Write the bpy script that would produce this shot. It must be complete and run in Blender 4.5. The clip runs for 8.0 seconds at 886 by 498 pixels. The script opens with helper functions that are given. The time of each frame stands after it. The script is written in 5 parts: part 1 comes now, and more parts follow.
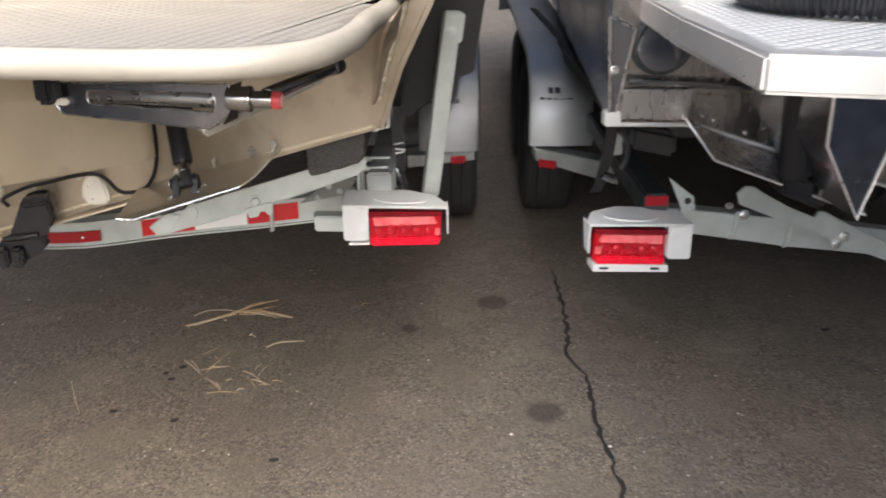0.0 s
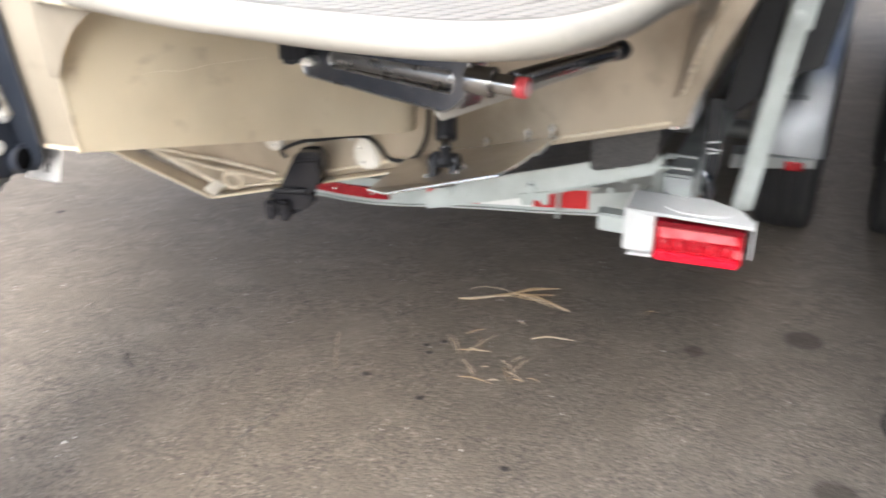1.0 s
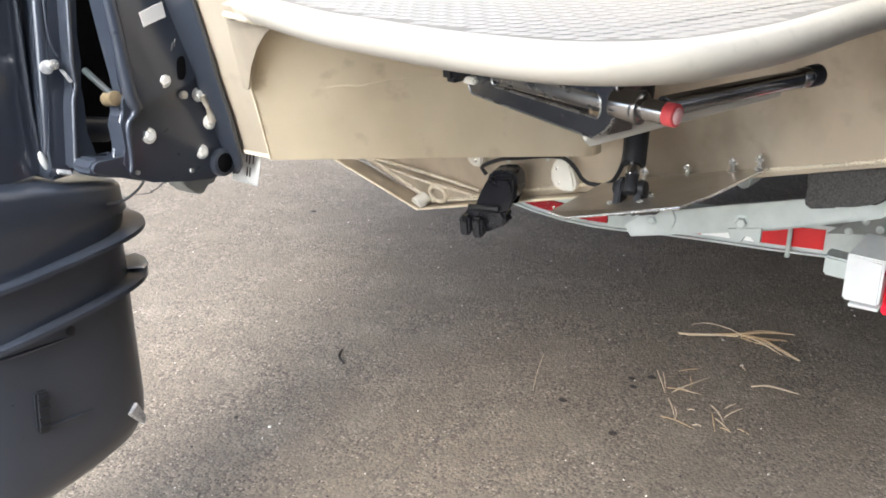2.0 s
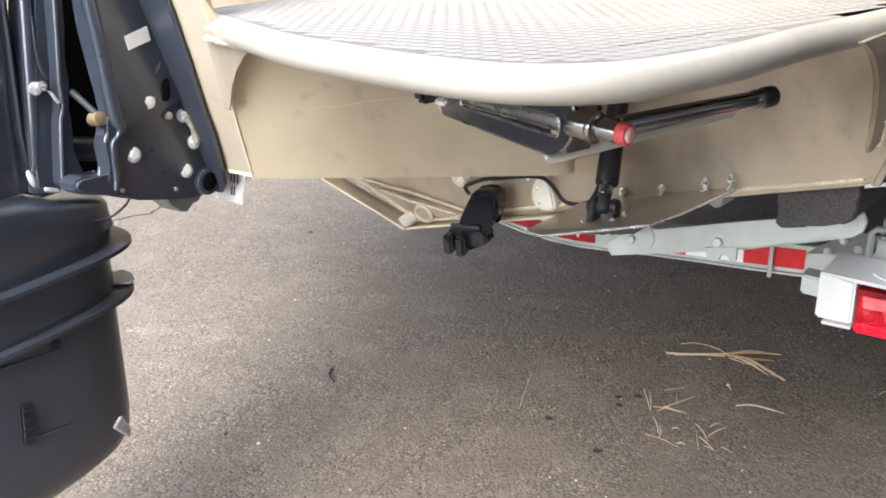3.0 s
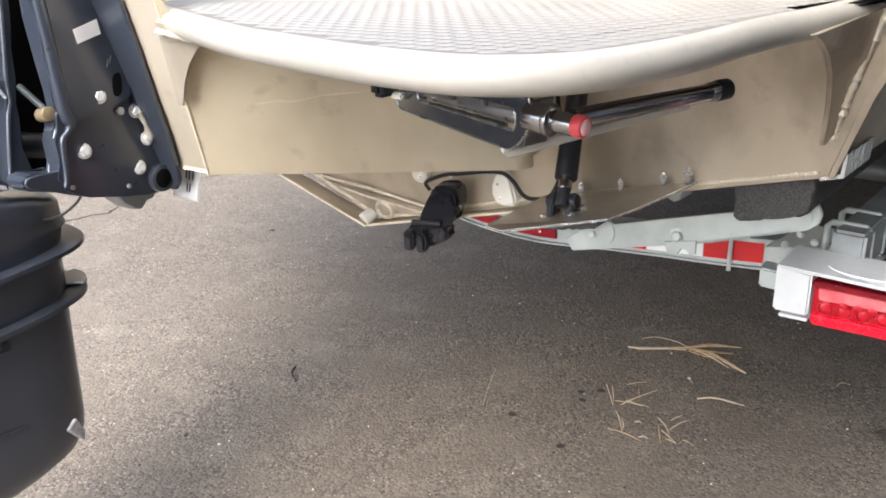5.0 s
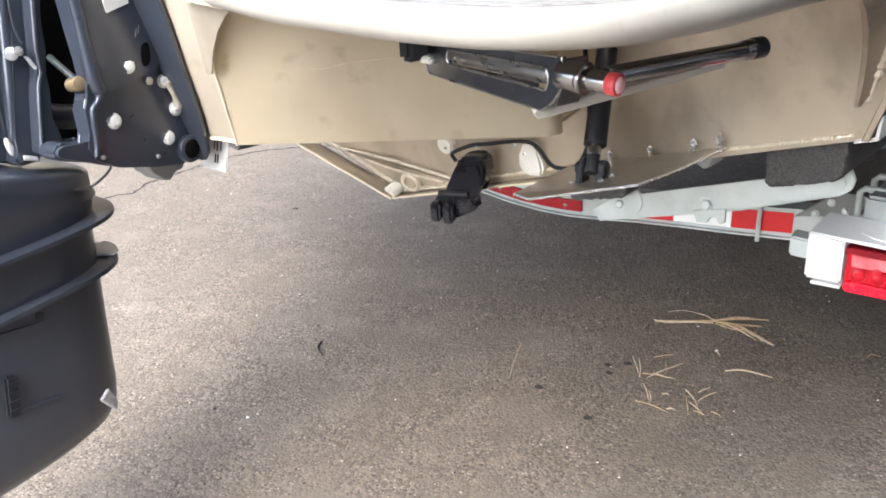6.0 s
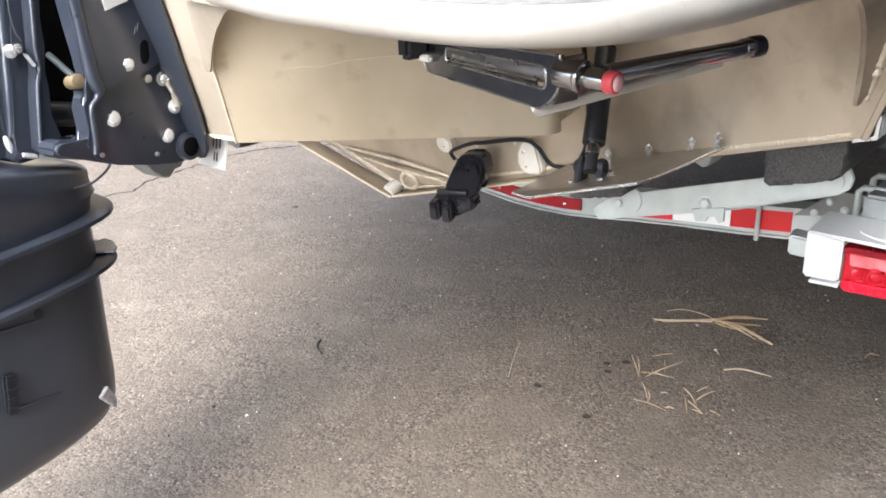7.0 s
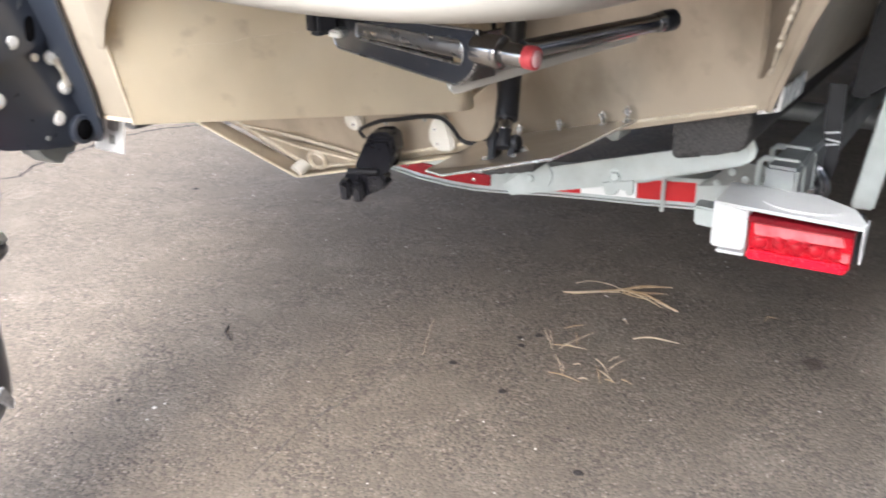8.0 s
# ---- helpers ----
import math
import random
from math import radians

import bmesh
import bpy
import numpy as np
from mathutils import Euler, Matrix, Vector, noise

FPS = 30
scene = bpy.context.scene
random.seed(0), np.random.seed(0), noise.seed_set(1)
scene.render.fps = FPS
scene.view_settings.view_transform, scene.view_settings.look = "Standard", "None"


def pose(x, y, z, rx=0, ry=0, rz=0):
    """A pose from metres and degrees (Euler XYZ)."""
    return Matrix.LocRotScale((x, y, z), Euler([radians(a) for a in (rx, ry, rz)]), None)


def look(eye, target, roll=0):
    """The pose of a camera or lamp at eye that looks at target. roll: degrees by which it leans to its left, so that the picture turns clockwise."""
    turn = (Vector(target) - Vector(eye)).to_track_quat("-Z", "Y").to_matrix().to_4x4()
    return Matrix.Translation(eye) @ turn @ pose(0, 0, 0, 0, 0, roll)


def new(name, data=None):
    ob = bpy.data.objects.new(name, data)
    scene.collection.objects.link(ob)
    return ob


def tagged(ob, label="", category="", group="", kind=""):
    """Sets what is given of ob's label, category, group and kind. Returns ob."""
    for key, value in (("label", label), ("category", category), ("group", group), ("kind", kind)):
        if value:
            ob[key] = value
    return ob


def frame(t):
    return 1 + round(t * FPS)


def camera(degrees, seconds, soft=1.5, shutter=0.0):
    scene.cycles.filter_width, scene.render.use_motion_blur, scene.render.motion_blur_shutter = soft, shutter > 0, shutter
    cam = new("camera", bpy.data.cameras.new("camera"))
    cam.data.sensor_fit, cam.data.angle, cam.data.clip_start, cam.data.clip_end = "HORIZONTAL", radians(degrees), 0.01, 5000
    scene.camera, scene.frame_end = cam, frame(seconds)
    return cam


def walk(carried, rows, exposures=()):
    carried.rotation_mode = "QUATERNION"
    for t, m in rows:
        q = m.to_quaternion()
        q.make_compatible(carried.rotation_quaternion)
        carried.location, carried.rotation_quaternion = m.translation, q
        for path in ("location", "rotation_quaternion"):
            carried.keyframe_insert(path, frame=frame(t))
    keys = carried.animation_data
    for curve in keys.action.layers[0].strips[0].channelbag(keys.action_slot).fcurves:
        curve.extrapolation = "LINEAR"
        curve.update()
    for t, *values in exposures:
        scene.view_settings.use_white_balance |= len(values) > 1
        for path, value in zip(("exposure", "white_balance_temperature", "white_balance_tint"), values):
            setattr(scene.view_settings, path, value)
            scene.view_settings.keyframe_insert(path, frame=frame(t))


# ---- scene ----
cam = camera(53.6, 8.0, soft=1.8, shutter=0.45)
PATH = [
    (0, (-0.027, 0.056, 1.251), (0.284, 1.892, 0.519), -0.4),
    (0.5, (0.047, 0.153, 1.235), (0.089, 2.003, 0.476), -0.2),
    (1, (0.095, 0.313, 1.23), (-0.332, 2.094, 0.426), 0.7),
    (1.5, (0.156, 0.396, 1.233), (-0.73, 2.005, 0.441), -0.6),
    (1.7, (0.19, 0.414, 1.224), (-0.773, 1.983, 0.443), -1.8),
    (2.8, (0.279, 0.424, 1.224), (-0.743, 1.983, 0.5), -1.6),
    (3, (0.289, 0.416, 1.226), (-0.73, 1.981, 0.509), -1.9),
    (3.5, (0.286, 0.406, 1.219), (-0.702, 1.985, 0.488), -1.5),
    (4, (0.29, 0.414, 1.219), (-0.681, 2.002, 0.49), -1.2),
    (4.2, (0.295, 0.422, 1.22), (-0.665, 2.02, 0.494), -1.1),
    (5.3, (0.292, 0.429, 1.215), (-0.663, 2.031, 0.492), -1.7),
    (5.5, (0.29, 0.424, 1.207), (-0.676, 2.008, 0.46), -2.0),
    (6, (0.283, 0.416, 1.195), (-0.701, 1.983, 0.437), -2.5),
    (6.5, (0.288, 0.413, 1.196), (-0.691, 1.985, 0.44), -2.5),
    (7, (0.286, 0.416, 1.194), (-0.698, 1.982, 0.434), -2.4),
    (7.5, (0.278, 0.424, 1.193), (-0.677, 1.999, 0.415), -2.3),
    (8, (0.256, 0.431, 1.191), (-0.526, 2.08, 0.373), -1.5),
]
walk(cam, [(t, look(eye, target, roll)) for t, eye, target, roll in PATH],
     exposures=[(0, 1.82, 6350, 8), (0.5, 2.22, 6000, 6), (1.0, 2.29, 5880, 6), (1.5, 2.27, 5800, 4), (3, 2.20, 5830, 6), (4, 2.25, 5850, 7), (5.5, 2.12, 5850, 7), (6, 2.40, 5780, 7), (8, 2.38, 5800, 8)])

# ---- light ----
world = bpy.data.worlds.new("sky")
scene.world = world
world.use_nodes = True
wn = world.node_tree.nodes
sky = wn.new("ShaderNodeTexSky")
sky.sky_type, sky.sun_disc = "NISHITA", False
sky.sun_elevation, sky.sun_rotation = radians(43), radians(168)
sky.air_density, sky.dust_density, sky.ozone_density = 0.8, 5.0, 0.6
wn["Background"].inputs["Strength"].default_value = 0.15
world.node_tree.links.new(sky.outputs[0], wn["Background"].inputs["Color"])
sun_data = bpy.data.lights.new("sun", "SUN")
sun_data.energy, sun_data.angle, sun_data.color = 1.6, radians(85), (1.0, 0.975, 0.945)
sun = new("sun", sun_data)
sun.matrix_world = look((1.1, -3.8, 5.3), (0, 1.5, 0.3))


# ---- materials ----
def nodes_of(name):
    m = bpy.data.materials.new(name)
    m.use_nodes = True
    nt = m.node_tree
    return m, nt, nt.nodes["Principled BSDF"]


def surf(name, col, col2=None, rough=0.5, metal=0.0, scale=6.0, grain=180.0, bump=0.15, rvar=0.12,
         stretch=(1, 1, 1), coat=0.0, spec=0.5, spots=0.0, spot_col=(0.2, 0.16, 0.1), lo=0.35, hi=0.68):
    """A surface with a broad mottling, a fine grain and a fine relief, at real size."""
    m, nt, b = nodes_of(name)
    nn, ln = nt.nodes, nt.links
    tc, mp = nn.new("ShaderNodeTexCoord"), nn.new("ShaderNodeMapping")
    mp.inputs["Scale"].default_value = stretch
    ln.new(tc.outputs["Object"], mp.inputs["Vector"])
    big, fine = nn.new("ShaderNodeTexNoise"), nn.new("ShaderNodeTexNoise")
    big.inputs["Scale"].default_value, big.inputs["Detail"].default_value = scale, 5
    fine.inputs["Scale"].default_value, fine.inputs["Detail"].default_value = grain, 3
    for t in (big, fine):
        ln.new(mp.outputs[0], t.inputs["Vector"])
    ramp = nn.new("ShaderNodeMapRange")
    ramp.inputs["From Min"].default_value, ramp.inputs["From Max"].default_value = lo, hi
    ln.new(big.outputs["Fac"], ramp.inputs["Value"])
    mix = nn.new("ShaderNodeMix")
    mix.data_type = "RGBA"
    mix.inputs["A"].default_value = (*col, 1)
    mix.inputs["B"].default_value = (*(col2 or tuple(c * 0.8 for c in col)), 1)
    ln.new(ramp.outputs[0], mix.inputs["Factor"])
    out = mix.outputs["Result"]
    if spots:
        sp, cut, mx = nn.new("ShaderNodeTexNoise"), nn.new("ShaderNodeMapRange"), nn.new("ShaderNodeMix")
        sp.inputs["Scale"].default_value, sp.inputs["Detail"].default_value = scale * 5, 6
        ln.new(tc.outputs["Object"], sp.inputs["Vector"])
        cut.inputs["From Min"].default_value, cut.inputs["From Max"].default_value = 0.6, 0.72
        cut.inputs["To Max"].default_value = spots
        ln.new(sp.outputs["Fac"], cut.inputs["Value"])
        mx.data_type = "RGBA"
        mx.inputs["B"].default_value = (*spot_col, 1)
        ln.new(out, mx.inputs["A"])
        ln.new(cut.outputs[0], mx.inputs["Factor"])
        out = mx.outputs["Result"]
    ln.new(out, b.inputs["Base Color"])
    rr = nn.new("ShaderNodeMapRange")
    rr.inputs["To Min"].default_value, rr.inputs["To Max"].default_value = max(0.03, rough - rvar), min(1, rough + rvar)
    ad = nn.new("ShaderNodeMath")
    ad.operation = "ADD"
    ln.new(fine.outputs["Fac"], ad.inputs[0])
    ln.new(big.outputs["Fac"], ad.inputs[1])
    rr.inputs["From Min"].default_value, rr.inputs["From Max"].default_value = 0.6, 1.4
    ln.new(ad.outputs[0], rr.inputs["Value"])
    ln.new(rr.outputs[0], b.inputs["Roughness"])
    b.inputs["Metallic"].default_value = metal
    b.inputs["Specular IOR Level"].default_value = spec
    b.inputs["Coat Weight"].default_value = coat
    b.inputs["Coat Roughness"].default_value = 0.16
    if bump:
        bp = nn.new("ShaderNodeBump")
        bp.inputs["Strength"].default_value, bp.inputs["Distance"].default_value = bump, 0.002
        ln.new(fine.outputs["Fac"], bp.inputs["Height"])
        ln.new(bp.outputs[0], b.inputs["Normal"])
    return m


def asphalt_material():
    m, nt, b = nodes_of("asphalt")
    nn, ln = nt.nodes, nt.links
    tc = nn.new("ShaderNodeTexCoord")
    co = tc.outputs["Object"]

    def noise_tex(scale, detail=4):
        t = nn.new("ShaderNodeTexNoise")
        t.inputs["Scale"].default_value, t.inputs["Detail"].default_value = scale, detail
        ln.new(co, t.inputs["Vector"])
        return t.outputs["Fac"]

    def ranged(v, a, z, lo=0.0, hi=1.0):
        r = nn.new("ShaderNodeMapRange")
        for k, w in (("From Min", a), ("From Max", z), ("To Min", lo), ("To Max", hi)):
            r.inputs[k].default_value = w
        ln.new(v, r.inputs["Value"])
        return r.outputs[0]

    def blend(f, a, c):
        x = nn.new("ShaderNodeMix")
        x.data_type = "RGBA"
        ln.new(f, x.inputs["Factor"])
        for k, w in (("A", a), ("B", c)):
            if isinstance(w, tuple):
                x.inputs[k].default_value = (*w, 1)
            else:
                ln.new(w, x.inputs[k])
        return x.outputs["Result"]

    def product(a, c):
        x = nn.new("ShaderNodeMath")
        x.operation = "MULTIPLY"
        ln.new(a, x.inputs[0])
        if isinstance(c, float):
            x.inputs[1].default_value = c
        else:
            ln.new(c, x.inputs[1])
        return x.outputs[0]

    stones = nn.new("ShaderNodeTexVoronoi")
    stones.inputs["Scale"].default_value = 145
    ln.new(co, stones.inputs["Vector"])
    pale = nn.new("ShaderNodeTexVoronoi")
    pale.inputs["Scale"].default_value = 95
    ln.new(co, pale.inputs["Vector"])
    sep = nn.new("ShaderNodeSeparateColor")
    ln.new(stones.outputs["Color"], sep.inputs[0])
    sep2 = nn.new("ShaderNodeSeparateColor")
    ln.new(pale.outputs["Color"], sep2.inputs[0])
    col = blend(ranged(sep.outputs[0], 0.0, 1.0), (0.098, 0.0825, 0.0665), (0.240, 0.202, 0.162))
    col = blend(product(ranged(sep.outputs[1], 0.83, 0.88), ranged(stones.outputs["Distance"], 0.46, 0.26)),
                col, (0.43, 0.385, 0.325))
    col = blend(product(ranged(sep.outputs[2], 0.87, 0.89), ranged(stones.outputs["Distance"], 0.44, 0.26)),
                col, (0.050, 0.043, 0.036))
    col = blend(product(ranged(sep2.outputs[1], 0.986, 0.988), ranged(pale.outputs["Distance"], 0.26, 0.16)),
                col, (0.58, 0.54, 0.48))
    col = blend(product(ranged(sep2.outputs[2], 0.965, 0.970), ranged(pale.outputs["Distance"], 0.36, 0.20)),
                col, (0.040, 0.034, 0.029))
    pits = nn.new("ShaderNodeTexNoise")
    pits.inputs["Scale"].default_value, pits.inputs["Detail"].default_value, pits.inputs["Distortion"].default_value = 95, 4, 0.4
    ln.new(co, pits.inputs["Vector"])
    col = blend(product(ranged(pits.outputs["Fac"], 0.67, 0.73), 0.6), col, (0.050, 0.048, 0.043))
    col = blend(product(ranged(noise_tex(14, 5), 0.47, 0.68), 0.34), col, (0.10, 0.086, 0.071))
    col = blend(product(ranged(noise_tex(5.5, 6), 0.52, 0.70), 0.38), col, (0.27, 0.236, 0.188))
    col = blend(product(ranged(noise_tex(1.7, 6), 0.47, 0.72), 0.14), col, (0.105, 0.091, 0.076))
    col = blend(product(ranged(noise_tex(0.8, 4), 0.38, 0.66), 0.16), col, (0.25, 0.219, 0.184))
    # smoother patches where the binder covers the stones
    col = blend(product(ranged(noise_tex(6.5, 3), 0.46, 0.62), 0.55), col, (0.160, 0.1345, 0.107))
    # oil drips
    wob = nn.new("ShaderNodeTexNoise")
    wob.inputs["Scale"].default_value, wob.inputs["Detail"].default_value = 26, 4
    ln.new(co, wob.inputs["Vector"])
    for x, y, r in ((0.571, 1.982, 0.052), (0.585, 2.675, 0.055), (0.281, 2.533, 0.030)):
        d = nn.new("ShaderNodeVectorMath")
        d.operation = "DISTANCE"
        d.inputs[1].default_value = (x, y, 0)
        ln.new(co, d.inputs[0])
        s = nn.new("ShaderNodeMath")
        s.operation = "MULTIPLY_ADD"
        s.inputs[1].default_value = 0.035
        ln.new(wob.outputs["Fac"], s.inputs[0])
        ln.new(d.outputs["Value"], s.inputs[2])
        col = blend(product(ranged(s.outputs[0], r + 0.024, r + 0.006), 0.58), col, (0.022, 0.018, 0.015))
    ln.new(col, b.inputs["Base Color"])
    b.inputs["Roughness"].default_value = 0.82
    b.inputs["Specular IOR Level"].default_value = 0.35
    bp = nn.new("ShaderNodeBump")
    bp.inputs["Strength"].default_value, bp.inputs["Distance"].default_value = 0.65, 0.003
    ln.new(stones.outputs["Distance"], bp.inputs["Height"])
    bp.invert = True
    ln.new(bp.outputs[0], b.inputs["Normal"])
    return m


M_ASPH = asphalt_material()
M_HULL = surf("tan_aluminium", (0.78, 0.70, 0.545), (0.61, 0.532, 0.395), 0.40, 0.25, 3.4, 70, 0.03, 0.12, (1, 1, 0.6), spots=0.40, spot_col=(0.36, 0.29, 0.21), lo=0.40, hi=0.66)
# in-between copy of tan_aluminium: the back plate's shade is in its colour
M_POD = surf("tan_aluminium_half_shaded", (0.60, 0.535, 0.43), (0.47, 0.41, 0.32), 0.42, 0.35, 4.5, 80, 0.04, 0.10, (1, 1, 0.6), spots=0.3, spot_col=(0.36, 0.30, 0.22))
# darker copy of tan_aluminium: shade under the platform put into its colour
M_TAN_SHADE = surf("tan_aluminium_shaded", (0.60, 0.525, 0.415), (0.35, 0.295, 0.225), 0.42, 0.55, 4.5, 80, 0.04, 0.10, (1, 1, 0.6), spots=0.35, spot_col=(0.34, 0.28, 0.21), lo=0.42, hi=0.62)
M_TUBE = surf("satin_aluminium", (0.455, 0.424, 0.364), (0.385, 0.357, 0.303), 0.46, 0.14, 9, 90, 0.03, 0.10, spots=0.35, spot_col=(0.33, 0.31, 0.27))
M_TAB = surf("tab_stainless", (0.50, 0.46, 0.40), (0.40, 0.36, 0.30), 0.34, 0.8, 5, 30, 0.0, 0.08)
M_DECK = surf("tread_aluminium", (0.215, 0.200, 0.177), (0.18, 0.167, 0.147), 0.55, 0.15, 7, 160, 0.05, 0.12)
M_LUG = surf("tread_lug_tops", (0.36, 0.338, 0.302), (0.31, 0.29, 0.258), 0.42, 0.3, 7, 160, 0.03, 0.12)
M_LUGB = surf("bright_lug_tops", (0.70, 0.69, 0.665), (0.60, 0.59, 0.565), 0.40, 0.4, 7, 160, 0.03, 0.12)
M_WELD = surf("weld_bead", (0.78, 0.71, 0.58), (0.62, 0.54, 0.42), 0.45, 0.45, 60, 300, 0.5)
M_ALU = surf("bare_aluminium", (0.62, 0.61, 0.60), (0.52, 0.51, 0.50), 0.28, 0.9, 4, 60, 0.012, 0.1, (1, 1, 0.3))
M_ALU2 = surf("platform_aluminium", (0.90, 0.895, 0.88), (0.80, 0.795, 0.78), 0.34, 0.75, 5, 90, 0.015, 0.1)
M_ALUB = surf("polished_aluminium", (0.52, 0.49, 0.455), (0.42, 0.395, 0.365), 0.27, 0.95, 3, 50, 0.012, 0.09, (1, 1, 0.3))
M_SIDE = surf("hull_side_paint", (0.075, 0.092, 0.12), (0.055, 0.066, 0.085), 0.25, 0.3, 3, 80, 0.04)
M_GALV = surf("galvanised_steel", (0.56, 0.60, 0.58), (0.46, 0.50, 0.48), 0.5, 0.25, 14, 120, 0.10, 0.12, spots=0.25, spot_col=(0.40, 0.42, 0.40))
M_GALVD = surf("weathered_galvanised_steel", (0.36, 0.38, 0.37), (0.27, 0.28, 0.28), 0.5, 0.5, 12, 100, 0.12)
M_WHITE = surf("light_guard_coating", (0.73, 0.735, 0.73), (0.66, 0.665, 0.655), 0.5, 0.0, 9, 90, 0.05, spots=0.15, spot_col=(0.5, 0.48, 0.44))
M_CHROME = surf("polished_stainless", (0.42, 0.41, 0.40), (0.33, 0.32, 0.315), 0.20, 1.0, 12, 60, 0.006, 0.07)
M_STEEL = surf("brushed_stainless", (0.36, 0.365, 0.385), (0.23, 0.236, 0.26), 0.22, 0.95, 22, 60, 0.012, 0.08, spots=0.25, spot_col=(0.20, 0.21, 0.25))
M_DULL = surf("dull_stainless", (0.40, 0.395, 0.39), (0.30, 0.295, 0.29), 0.30, 0.9, 22, 60, 0.02, 0.10)
M_BLACK = surf("black_plastic", (0.014, 0.014, 0.016), (0.024, 0.024, 0.027), 0.42, 0, 14, 160, 0.1, spec=0.3)
M_GLOSSB = surf("glossy_black_plastic", (0.012, 0.012, 0.015), (0.018, 0.018, 0.022), 0.10, 0, 14, 160, 0.03, 0.06)
M_RUB = surf("tyre_rubber", (0.022, 0.022, 0.024), (0.036, 0.035, 0.034), 0.75, 0, 10, 120, 0.2)
M_CARP = surf("bunk_carpet", (0.045, 0.043, 0.042), (0.12, 0.113, 0.105), 0.95, 0, 320, 420, 1.0, lo=0.35, hi=0.75)
M_MOTOR = surf("outboard_paint", (0.046, 0.055, 0.077), (0.054, 0.064, 0.088), 0.30, 0.35, 5, 60, 0.0, 0.03, coat=0.8, spec=0.5)
# dark copy of the outboard paint, recess shade put into its colour
M_MOTOR_SHADE = surf("outboard_paint_shaded", (0.014, 0.016, 0.022), (0.02, 0.023, 0.03), 0.5, 0, 6, 150, 0.08)
M_BOLT = surf("bright_bolt", (0.86, 0.85, 0.82), (0.74, 0.73, 0.70), 0.22, 0.8, 60, 300, 0.1)
M_BOLTW = surf("pale_painted_bolt", (0.74, 0.74, 0.73), (0.60, 0.60, 0.58), 0.4, 0.3, 60, 300, 0.1)
M_ZINC = surf("worn_zinc_fitting", (0.60, 0.575, 0.52), (0.40, 0.35, 0.27), 0.5, 0.5, 60, 200, 0.3)
M_BRASS = surf("corroded_brass", (0.42, 0.33, 0.20), (0.26, 0.19, 0.11), 0.45, 0.7, 50, 200, 0.3)
M_WPLAST = surf("white_plastic", (0.82, 0.79, 0.72), (0.74, 0.71, 0.63), 0.4, 0, 20, 120, 0.04)
M_LABEL = surf("white_label", (0.84, 0.84, 0.84), (0.78, 0.78, 0.78), 0.5, 0, 20, 120, 0.0)
M_PRINT = surf("black_print_and_hole_shade", (0.03, 0.03, 0.035), None, 0.6, 0, 20, 100, 0.0)
M_PRINTG = surf("grey_print", (0.20, 0.21, 0.22), None, 0.6, 0, 20, 100, 0.0)
M_TAPE_R = surf("red_reflective_tape", (0.64, 0.018, 0.022), (0.56, 0.014, 0.018), 0.4, 0, 12, 260, 0.05)
M_TAPE_W = surf("white_reflective_tape", (0.93, 0.93, 0.91), (0.88, 0.88, 0.86), 0.4, 0, 12, 260, 0.05)
M_REFL = surf("red_reflector", (0.36, 0.010, 0.018), (0.27, 0.008, 0.014), 0.2, 0, 40, 240, 0.2)
M_CAP = surf("red_end_cap", (0.72, 0.09, 0.10), (0.60, 0.06, 0.07), 0.4, 0, 120, 300, 0.3)
M_CAP_GLINT = surf("cap_face_highlight", (0.88, 0.62, 0.60), (0.80, 0.34, 0.34), 0.5, 0, 160, 300, 0.2)
M_STRAW = surf("dry_straw", (0.46, 0.335, 0.19), (0.34, 0.235, 0.12), 0.7, 0, 40, 200, 0.3)
M_STRAWP = surf("bleached_straw", (0.60, 0.50, 0.36), (0.46, 0.37, 0.25), 0.75, 0, 40, 200, 0.3)
M_WALL = surf("grey_render", (0.20, 0.20, 0.20), (0.16, 0.16, 0.16), 0.8, 0, 1.2, 40, 0.2)
M_DARK = surf("crack_fill", (0.012, 0.011, 0.010), (0.025, 0.022, 0.02), 0.9, 0, 30, 200, 0.4)
# dark steel, also used to paint the shade under the second hull
M_RAIL = surf("dark_steel_and_hull_shade", (0.05, 0.063, 0.066), (0.042, 0.044, 0.047), 0.5, 0.4, 12, 100, 0.12)
M_HAIR = surf("hairline_fill", (0.095, 0.085, 0.074), (0.15, 0.136, 0.12), 0.9, 0, 30, 200, 0.4)
# near-black colour that stands in for shade inside gaps and holes
M_HOLE_SHADE = surf("painted_hollow_shade", (0.004, 0.004, 0.005), None, 0.9, 0, 20, 100, 0.0, spec=0.1)
M_LEAF = surf("dark_debris", (0.035, 0.03, 0.026), (0.02, 0.018, 0.016), 0.8, 0, 60, 200, 0.3)
M_SCRAPE = surf("scraped_metal", (0.62, 0.62, 0.63), (0.36, 0.37, 0.40), 0.4, 0.3, 120, 420, 0.3)
M_LED = surf("led_emitter_red", (0.46, 0.009, 0.019), (0.56, 0.012, 0.028), 0.34, 0, 90, 200, 0.1)
M_LENSB = surf("deep_red_plastic", (0.85, 0.012, 0.04), (0.75, 0.01, 0.03), 0.25, 0, 30, 200, 0.02)
M_LENSD = surf("dark_red_plastic", (0.22, 0.008, 0.014), (0.15, 0.005, 0.010), 0.2, 0, 30, 200, 0.02)
M_LENSM = surf("bright_red_plastic", (0.50, 0.010, 0.022), (0.40, 0.008, 0.018), 0.15, 0, 30, 200, 0.02)
M_BROW = surf("pale_red_lens", (0.80, 0.19, 0.20), (0.72, 0.11, 0.12), 0.15, 0, 40, 200, 0.02)


# ---- building helpers ----
def V(*p):
    return Vector(p)


